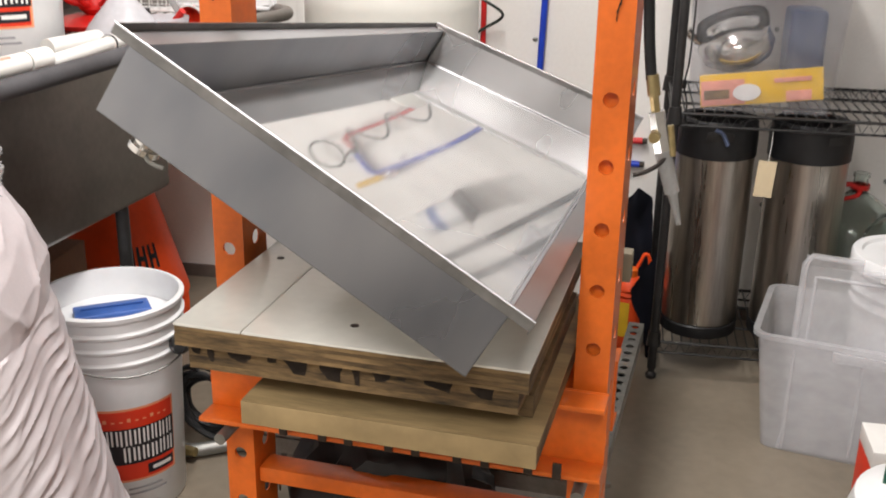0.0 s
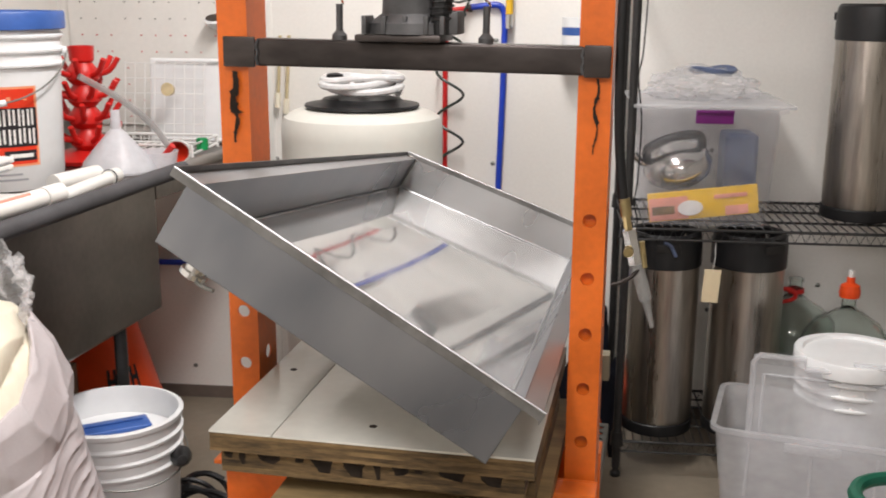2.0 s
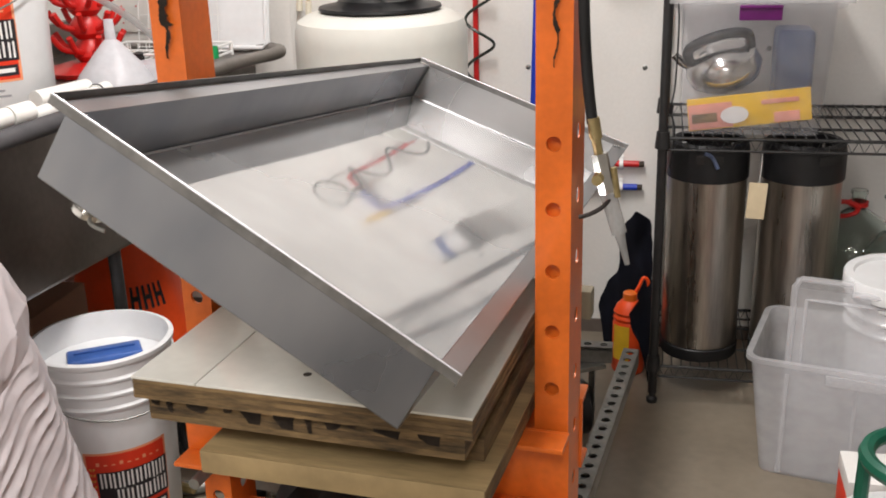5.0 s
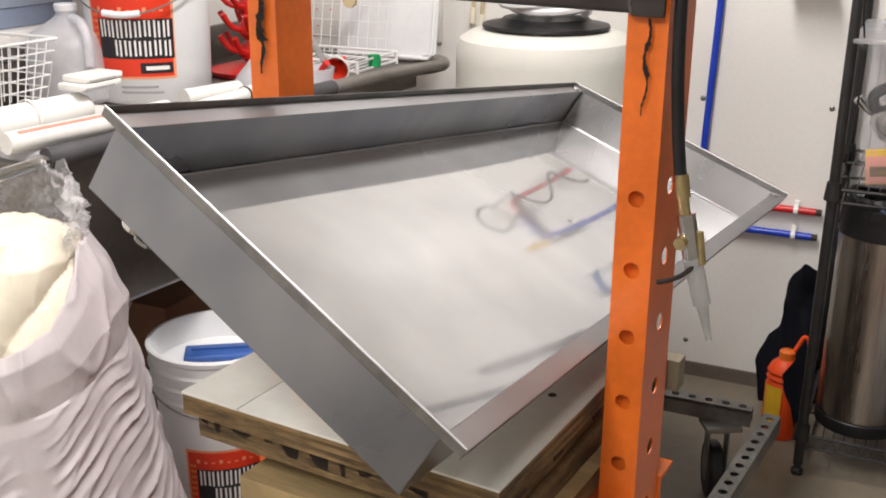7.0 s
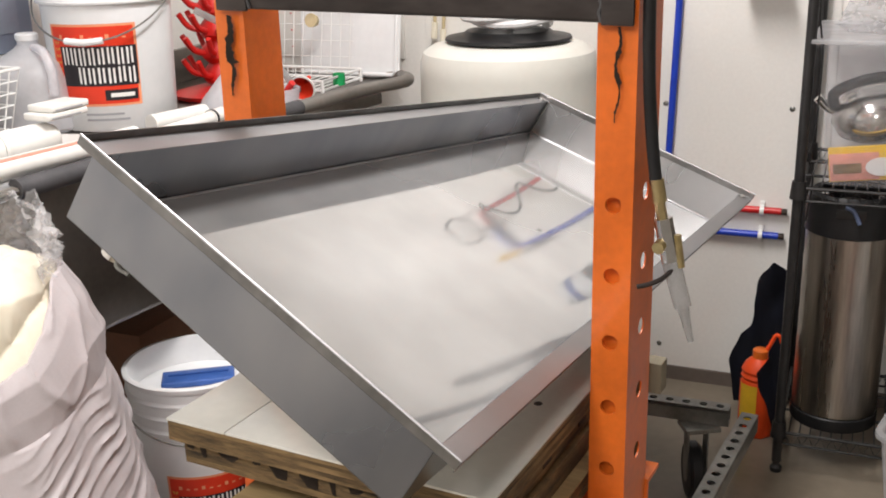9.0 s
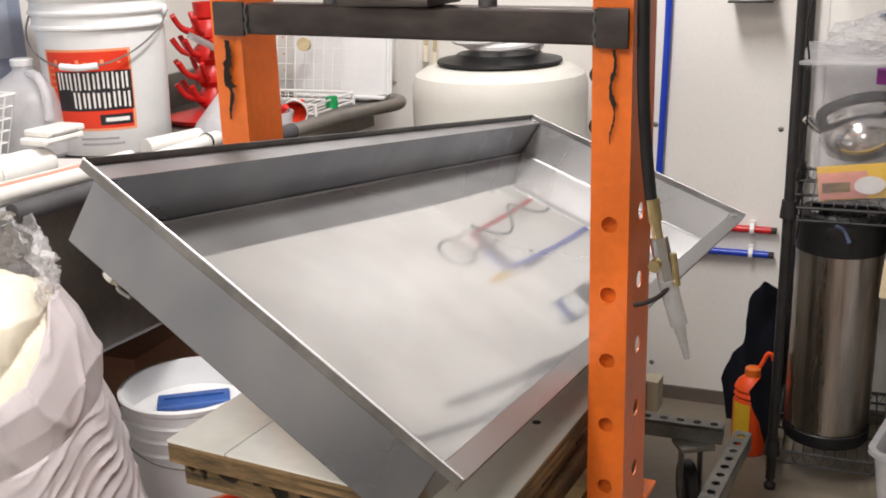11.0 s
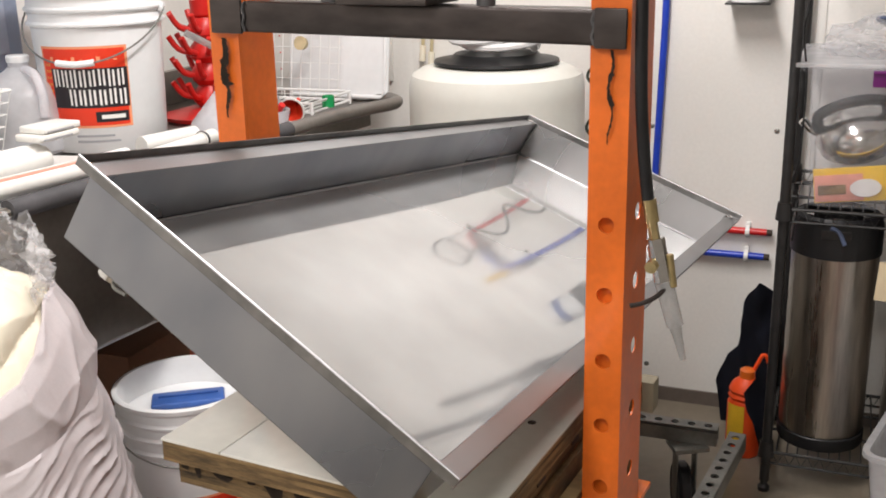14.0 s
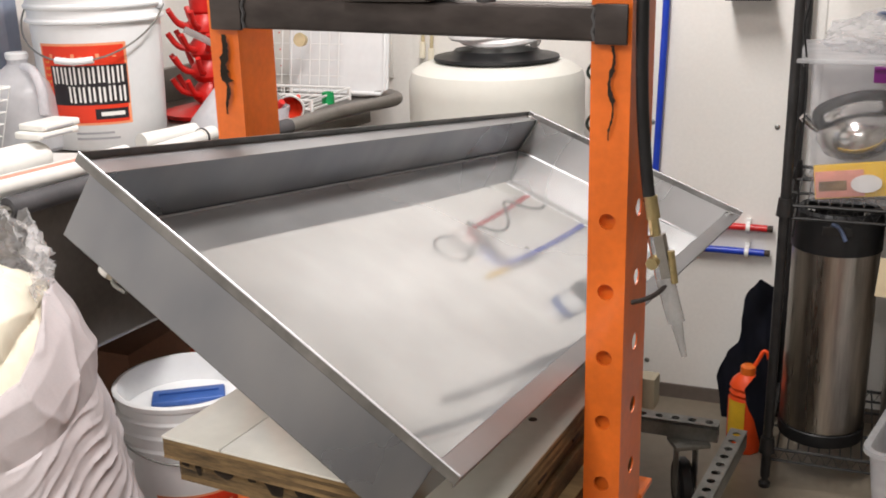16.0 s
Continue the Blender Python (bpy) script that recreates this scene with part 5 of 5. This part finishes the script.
part("body", lathe([(0, -0.05), (0.02, -0.045), (0.026, -0.01), (0.018, 0.03), (0.012, 0.05), (0, 0.052)], 14, None, pose(0, 0, 0, 70, 20, 0)), "rubber", GL)

# ---- black crate under the press bed ----
TB = thing("black_bag", PRESS @ pose(-0.08, 0.16, 0, 0, 0, 0), "black plastic bag lying on the floor under the press bed", "bag")
bm = bmesh.new()
bmesh.ops.create_icosphere(bm, subdivisions=4, radius=1)
for v in bm.verts:
    d = 1 + 0.22 * noise.noise(v.co * 2.0) + 0.10 * noise.noise(v.co * 6)
    v.co = Vector((v.co.x * 0.21 * d, v.co.y * 0.14 * d, min(0.40 + 0.02 * noise.noise(v.co * 4), max(0.0, v.co.z * 0.27 * d + 0.18))))
part("film", bm, "rubber", TB)
part("knot", lathe([(0, 0.30), (0.030, 0.31), (0.016, 0.37), (0.022, 0.40), (0.045, 0.43), (0.02, 0.435), (0, 0.42)], 12, None, pose(0.16, -0.05, -0.16, 20, 25, 0)), "rubber", TB)


# ---- things on the sink ----
def build_bottle_tree():
    T = thing("bottle_tree", ROOM @ pose(-1.265, -0.62, SZ + 0.002), "red plastic bottle drying tree with many prongs", "bottle tree")
    part("base", lathe([(0, 0), (0.13, 0), (0.135, 0.012), (0.06, 0.03), (0, 0.03)], 28), "red", T)
    for k in range(4):
        z = 0.03 + k * 0.062
        tier = part("tier", lathe([(0, z), (0.030, z), (0.046, z + 0.016), (0.046, z + 0.040), (0.032, z + 0.058), (0.030, z + 0.0618), (0, z + 0.0618)], 20), "red", T)
        for i in range(8):
            a = radians(45 * i + 20 * k)
            d = Vector((math.cos(a), math.sin(a), 0))
            p = d * 0.040 + Vector((0, 0, z + 0.028))
            pr = part("prong", hose([p, p + d * 0.035 + Vector((0, 0, 0.012)), p + d * 0.060 + Vector((0, 0, 0.048))], 0.008, 8, steps=3), "red", tier)
    part("cup", lathe([(0.028, 0.2785), (0.034, 0.285), (0.036, 0.325), (0.032, 0.325), (0.030, 0.288), (0, 0.284)], 20), "red", T)


build_bottle_tree()

# pvc pipe with a strap on top of the rolled edge
PV = thing("pvc_pipe", ROOM @ pose(0, 0, SZ + 0.0205), "white plastic pipe with a black cable tie on the sink edge", "pipe")
part("pipe", hose([(-1.040, -1.46, 0.0), (-1.038, -1.20, 0.0), (-1.035, -0.985, 0.0)], 0.0165, 16), "pvc", PV)
part("pipe_end", lathe([(0.0168, -0.028), (0.0195, -0.028), (0.0195, 0.024), (0.0168, 0.024), (0.0168, -0.028)], 20, None, pose(-1.035, -0.995, 0.0, 90, 0, 0)), "pvc", PV)
part("cable_tie", lathe([(0.0197, -0.003), (0.0215, -0.003), (0.0215, 0.003), (0.0197, 0.003), (0.0197, -0.003)], 20, None, pose(-1.0352, -1.012, 0.0, 90, 0, 0)), "rubber", PV)
part("cable_tie", lathe([(0.0167, -0.002), (0.0180, -0.002), (0.0180, 0.002), (0.0167, 0.002), (0.0167, -0.002)], 20, None, pose(-1.039, -1.37, 0.0, 90, 0, 0)), "rubber", PV)
PV2 = thing("pvc_pipe", ROOM @ pose(0, 0, SZ + 0.024), "white plastic pipe end resting on the drainboard", "pipe")
part("pipe", rod((-1.125, -1.13, 0.0), (-1.085, -0.97, 0.0), 0.022, 14), "pvc", PV2)

# a big white pitcher lying on its side, soft white trays and jugs
CP = thing("white_bottle", ROOM @ pose(-1.13, -1.44, SZ + 0.0215, 0, 0, -6) @ Matrix.Diagonal((0.8, 1.0, 0.8, 1.0)), "white plastic bottle lying on its side on the sink", "bottle")
bm = lathe([(0, -0.24), (0.036, -0.24), (0.044, -0.23), (0.045, -0.06), (0.043, -0.022), (0.034, -0.006), (0.018, 0.0), (0, 0.001)], 40, None, pose(0, 0, 0.045, -90, 0, 0))
for v in bm.verts:
    v.co += Vector((1, 0, 0.5)) * 0.004 * noise.noise(v.co * 18)
    v.co.z = max(0.0, v.co.z)
part("body", bm, "pvc", CP)
part("collar", lathe([(0.0462, -0.004), (0.048, -0.004), (0.048, 0.004), (0.0462, 0.004), (0.0462, -0.004)], 30, None, pose(0, -0.15, 0.0485, 90, 0, 0)), "pvc", CP)
for dy, z0, wide in ((0.0, 0.0780, 0.050), (0.010, 0.0930, 0.046)):
    bk = thing("foam_block", ROOM @ pose(-1.125, -1.440 + dy, SZ + 0.0215 + z0, 0, 0, -4), "small white plastic block stacked on the bottle", "block", "white blocks")
    part("body", box(-0.035, 0.035, -wide, wide + 0.012, 0.0, 0.0145), "pvc", bk, bevel=0.005, segs=3)
    part("groove", box(0.0352, 0.0362, -wide * 0.8, wide * 0.8, 0.003, 0.006), "label_grey", bk, smooth=False)
CY = thing("white_tube", ROOM @ pose(0, 0, SZ + 0.0435), "white plastic tube with a faint red stripe on the sink", "tube")
part("body", rod((-1.075, -1.72, 0.0), (-1.02, -1.40, 0.0), 0.021, 20), "pvc", CY)
part("cap", rod((-1.0195, -1.397, 0.0), (-1.009, -1.335, 0.0), 0.0225, 20), "pvc", CY)
part("stripe", rod((-1.0625, -1.70, 0.0165), (-1.020, -1.45, 0.0165), 0.0050, 8), "pink", CY)
CP2 = thing("white_tray", ROOM @ pose(-1.24, -1.38, SZ + 0.002, 0, 0, 12), "white plastic tray with soft edges lying on the sink", "tray")
part("body", box(-0.19, 0.13, -0.10, 0.12, 0.0, 0.019), "pvc", CP2, bevel=0.008, segs=3)
JG = thing("plastic_jug", ROOM @ pose(-1.43, -1.165, SZ + 0.002, 0, 0, 0) @ Matrix.Diagonal((1.0, 1.0, 0.86, 1.0)), "translucent milky plastic jug", "jug")
part("body", lathe([(0, 0), (0.09, 0), (0.102, 0.012), (0.104, 0.08), (0.102, 0.15), (0.088, 0.19), (0.035, 0.228), (0.024, 0.238), (0.023, 0.2505), (0, 0.2506)], 32), "jug", JG)
part("cap", lathe([(0, 0.2508), (0.026, 0.2508), (0.027, 0.266), (0.024, 0.270), (0, 0.271)], 24), "pail", JG)
part("handle", hose([(0.028, -0.012, 0.232), (0.070, -0.030, 0.225), (0.098, -0.042, 0.18), (0.098, -0.042, 0.11)], 0.011, 10), "jug", JG)
DM = thing("shallow_dish", ROOM @ pose(-1.10, -1.60, SZ + 0.002, 0, 0, 0), "shallow translucent white plastic dish lying on the sink", "dish")
part("shell", lathe([(0.085, 0.0), (0.089, 0.002), (0.088, 0.014), (0.080, 0.018), (0.072, 0.015), (0.03, 0.016), (0, 0.0165)], 40), "jug", DM)
TT = thing("clear_tubing", ROOM @ pose(0, 0, SZ), "clear vinyl siphon tube leaning over the pail", "tube")
part("tube", hose([(-1.17, -0.85, 0.26), (-1.10, -0.78, 0.20), (-1.03, -0.72, 0.12), (-1.0, -0.68, 0.05), (-1.02, -0.60, 0.015)], 0.009, 10), "tube", TT)
BG = thing("white_funnel", ROOM @ pose(-1.10, -0.80, SZ + 0.002, 0, 0, 0), "translucent white plastic funnel standing mouth down", "funnel")
part("cone", lathe([(0.098, 0.0), (0.100, 0.006), (0.088, 0.03), (0.025, 0.105), (0.014, 0.115), (0.012, 0.165), (0.009, 0.165), (0.011, 0.113), (0.085, 0.028), (0.098, 0.0)], 36), "jug", BG)
BW = thing("beige_pot", ROOM @ pose(-1.02, -0.72, SZ + 0.002, 0, 0, 0), "low clear tub with a red tube end on the drainboard", "tub")
part("tub", lathe([(0, 0.0), (0.05, 0), (0.058, 0.045), (0.055, 0.045), (0.048, 0.004), (0, 0.004)], 26), "jug", BW)
part("red_end", rod((0.02, 0.0, 0.03), (0.05, -0.01, 0.062), 0.009, 12), "red", BW)

# wire basket at the far left of the sink
WB = thing("wire_basket", ROOM @ pose(-1.44, -1.42, SZ + 0.0215, 0, 0, 0) @ Matrix.Scale(0.9, 4), "white coated wire basket", "basket")
for z in (0.02, 0.05, 0.08, 0.11, 0.14, 0.17):
    w = 0.09 + z * 0.2
    part("hoop", hose([(-w, -w, z), (w, -w, z), (w, w, z), (-w, w, z), (-w, -w, z)], 0.002 if z < 0.17 else 0.004, 6, smoothly=False), "rack", WB)
for k in range(9):
    f = -1 + k * 0.25
    for s in (-1, 1):
        part("wire", rod((f * 0.094, s * 0.094, 0.0), (f * 0.124, s * 0.124, 0.17), 0.0016, 5), "rack", WB)
        part("wire", rod((s * 0.094, f * 0.094, 0.0), (s * 0.124, f * 0.124, 0.17), 0.0016, 5), "rack", WB)


# dish rack with a white board standing in it, and small parts
def build_dish_rack():
    R = thing("dish_rack", ROOM @ pose(-1.15, -0.43, SZ + 0.002), "white coated wire dish rack on the drainboard", "dish rack")
    for z in (0.010, 0.036):
        part("frame_wire", hose([(-0.17, -0.12, z), (0.17, -0.12, z), (0.17, 0.12, z), (-0.17, 0.12, z), (-0.17, -0.12, z)], 0.004, 7, smoothly=False), "rack", R)
    for k in range(13):
        x = -0.16 + k * 0.027
        part("wire", hose([(x, -0.12, 0.036), (x, -0.118, 0.010), (x, 0.118, 0.010), (x, 0.12, 0.036)], 0.002, 5, smoothly=False), "rack", R)
    for x in (-0.17, 0.17):
        for y in (-0.12, 0.12):
            part("foot", rod((x, y, 0), (x, y, 0.036), 0.005, 8), "rack", R)
    g = thing("wire_grid", ROOM @ pose(-1.165, -0.28, SZ + 0.014, -10, 0, 0), "white wire grid standing on edge with small hooks", "grid")
    for k in range(9):
        part("wire", rod((-0.13 + k * 0.0325, 0, 0), (-0.13 + k * 0.0325, 0, 0.25), 0.0014, 6), "rack", g)
    for k in range(6):
        part("rail", rod((-0.14, 0.0031, 0.005 + k * 0.048), (0.14, 0.0031, 0.005 + k * 0.048), 0.0016, 6), "rack", g)
    b = thing("white_board", ROOM @ pose(-1.055, -0.245, SZ + 0.003, -8, 0, 0), "white translucent plastic tub lid standing in the rack", "lid")
    part("panel", box(-0.17, 0.17, 0.0, 0.012, 0.0, 0.27), "pail", b, bevel=0.02, segs=3)
    part("rim", hose([(-0.15, -0.004, 0.01), (0.15, -0.004, 0.01), (0.16, -0.004, 0.02), (0.16, -0.004, 0.25), (0.15, -0.004, 0.26), (-0.15, -0.004, 0.26)], 0.006, 8, smoothly=False), "pail", b)
    c = thing("green_cap", ROOM @ pose(-0.985, -0.44, SZ + 0.0115), "small green plastic cap on the dish rack", "cap")
    part("body", lathe([(0, 0), (0.018, 0), (0.018, 0.026), (0.017, 0.034), (0.013, 0.034), (0.012, 0.028), (0, 0.028)], 16), "green_bright", c)
    f = thing("red_funnel", ROOM @ pose(-0.985, -0.64, SZ + 0.036, 0, 0, 0) @ Matrix.Scale(0.8, 4), "small red plastic funnel lying on its side", "funnel")
    part("cone", lathe([(0.040, 0.0), (0.043, 0.0), (0.043, 0.006), (0.012, 0.05), (0.008, 0.09), (0.005, 0.09), (0.009, 0.05), (0.040, 0.004), (0.040, 0)], 24, None, pose(0, -0.02, 0, -75, 0, 12)), "label_red", f)
    part("rim", lathe([(0.0405, -0.002), (0.046, -0.002), (0.046, 0.003), (0.0405, 0.003), (0.0405, -0.002)], 24, None, pose(0, -0.02, 0, -75, 0, 12)), "label_white", f)
    s = thing("sponge_stopper", ROOM @ pose(-1.125, -0.325, SZ + 0.18), "beige rubber stopper on the wire grid", "stopper")
    part("body", lathe([(0, -0.01), (0.018, -0.01), (0.021, 0.01), (0, 0.01)], 14, None, pose(0, 0, 0, 80, 0, 0)), "sponge", s)
    k = thing("black_stopper", ROOM @ pose(-1.16, -0.55, SZ + 0.022), "black rubber stopper on a clear tube end", "stopper")
    part("body", lathe([(0, -0.02), (0.014, -0.02), (0.018, 0.02), (0, 0.02)], 14), "rubber", k)


build_dish_rack()


# pegboard on the wall behind, with rows of small red pegs
PB = thing("pegboard", ROOM @ pose(-1.27, -0.010, 0), "white pegboard with rows of small red pegs", "pegboard")
part("board", box(-0.31, 0.30, 0.0, 0.0095, 1.0, 1.75), "peg_white", PB, bevel=0.002)
for r in range(10):
    for c in range(11):
        if (r * 7 + c * 3) % 11 in (0, 4):
            continue
        p = part("peg", lathe([(0, 0), (0.0024, 0.0), (0.0022, 0.004), (0, 0.005)], 8, None, pose(-0.265 + c * 0.052, -0.0003, 1.03 + r * 0.055, 90, 0, 0)), "red" if r < 6 else "zinc", PB)
SH = thing("utensil", ROOM @ pose(-1.05, -0.03, 1.36, 0, 0, 0), "white shower head with a dark face on a hook", "shower head")
part("head", lathe([(0, -0.006), (0.034, -0.006), (0.038, 0.0), (0.03, 0.014), (0.012, 0.03), (0, 0.032)], 24, None, pose(0, -0.03, 0, 200, 0, 0)), "pail", SH)
part("face", lathe([(0, 0), (0.032, 0), (0.032, 0.003), (0, 0.003)], 24, None, pose(0, -0.0295, 0.005, 20, 0, 0)), "burnt", SH)

# window in the side wall by the sink
WN = thing("window_1", ROOM @ pose(X_LEFT, -1.33, 1.14), "grey window with a slate frame and white sill", "window", "", "structure")
part("window_frame", box(0.0005, 0.03, -0.36, 0.36, 0.0, 0.75), "frame_blue", WN, bevel=0.004)
part("pane", box(0.031, 0.034, -0.31, 0.31, 0.05, 0.70), "window", WN, smooth=False)
part("window_sill", box(0.0005, 0.07, -0.40, 0.40, -0.035, -0.001), "wall", WN, bevel=0.004)

# brushes hanging on the wall by the tank
for x, l in ((-0.845, 0.10), (-0.815, 0.12)):
    b = thing("brush", ROOM @ pose(x, -0.03, 1.22, 0, 4, 0), "thin wooden-handled brush hanging on the wall", "brush", "hanging brushes")
    part("handle", rod((0, 0, -l), (0, 0, 0.09), 0.006, 8), "sponge", b)
    part("bristles", rod((0, 0, -l - 0.05), (0, 0, -l), 0.010, 10), "wrap", b)
CA = thing("paint_can", ROOM @ pose(0.145, -0.075, 1.262), "white can with a blue band on a small wall bracket", "can")
part("body", lathe([(0, 0), (0.05, 0), (0.05, 0.115), (0, 0.116)], 24), "pail", CA)
part("band", lathe([(0.0503, 0.06), (0.0508, 0.06), (0.0508, 0.085), (0.0503, 0.085), (0.0503, 0.06)], 24), "pail_blue", CA)
part("bracket", box(-0.06, 0.06, -0.06, 0.074, -0.006, -0.0005), "black", CA, bevel=0.001)
# steel tube sticking out of the open end of the sink's rolled edge
ST = thing("steel_tube", ROOM @ pose(0, 0, SZ), "bare steel tube with a dark grey grip", "tube")
part("tube", rod((-1.026, -1.665, 0.007), (-1.040, -1.90, -0.004), 0.0125, 16), "chrome", ST)
part("grip", hose([(-1.040, -1.90, -0.004), (-1.045, -1.95, -0.006), (-1.055, -2.0, -0.008)], 0.024, 16), "iron", ST)
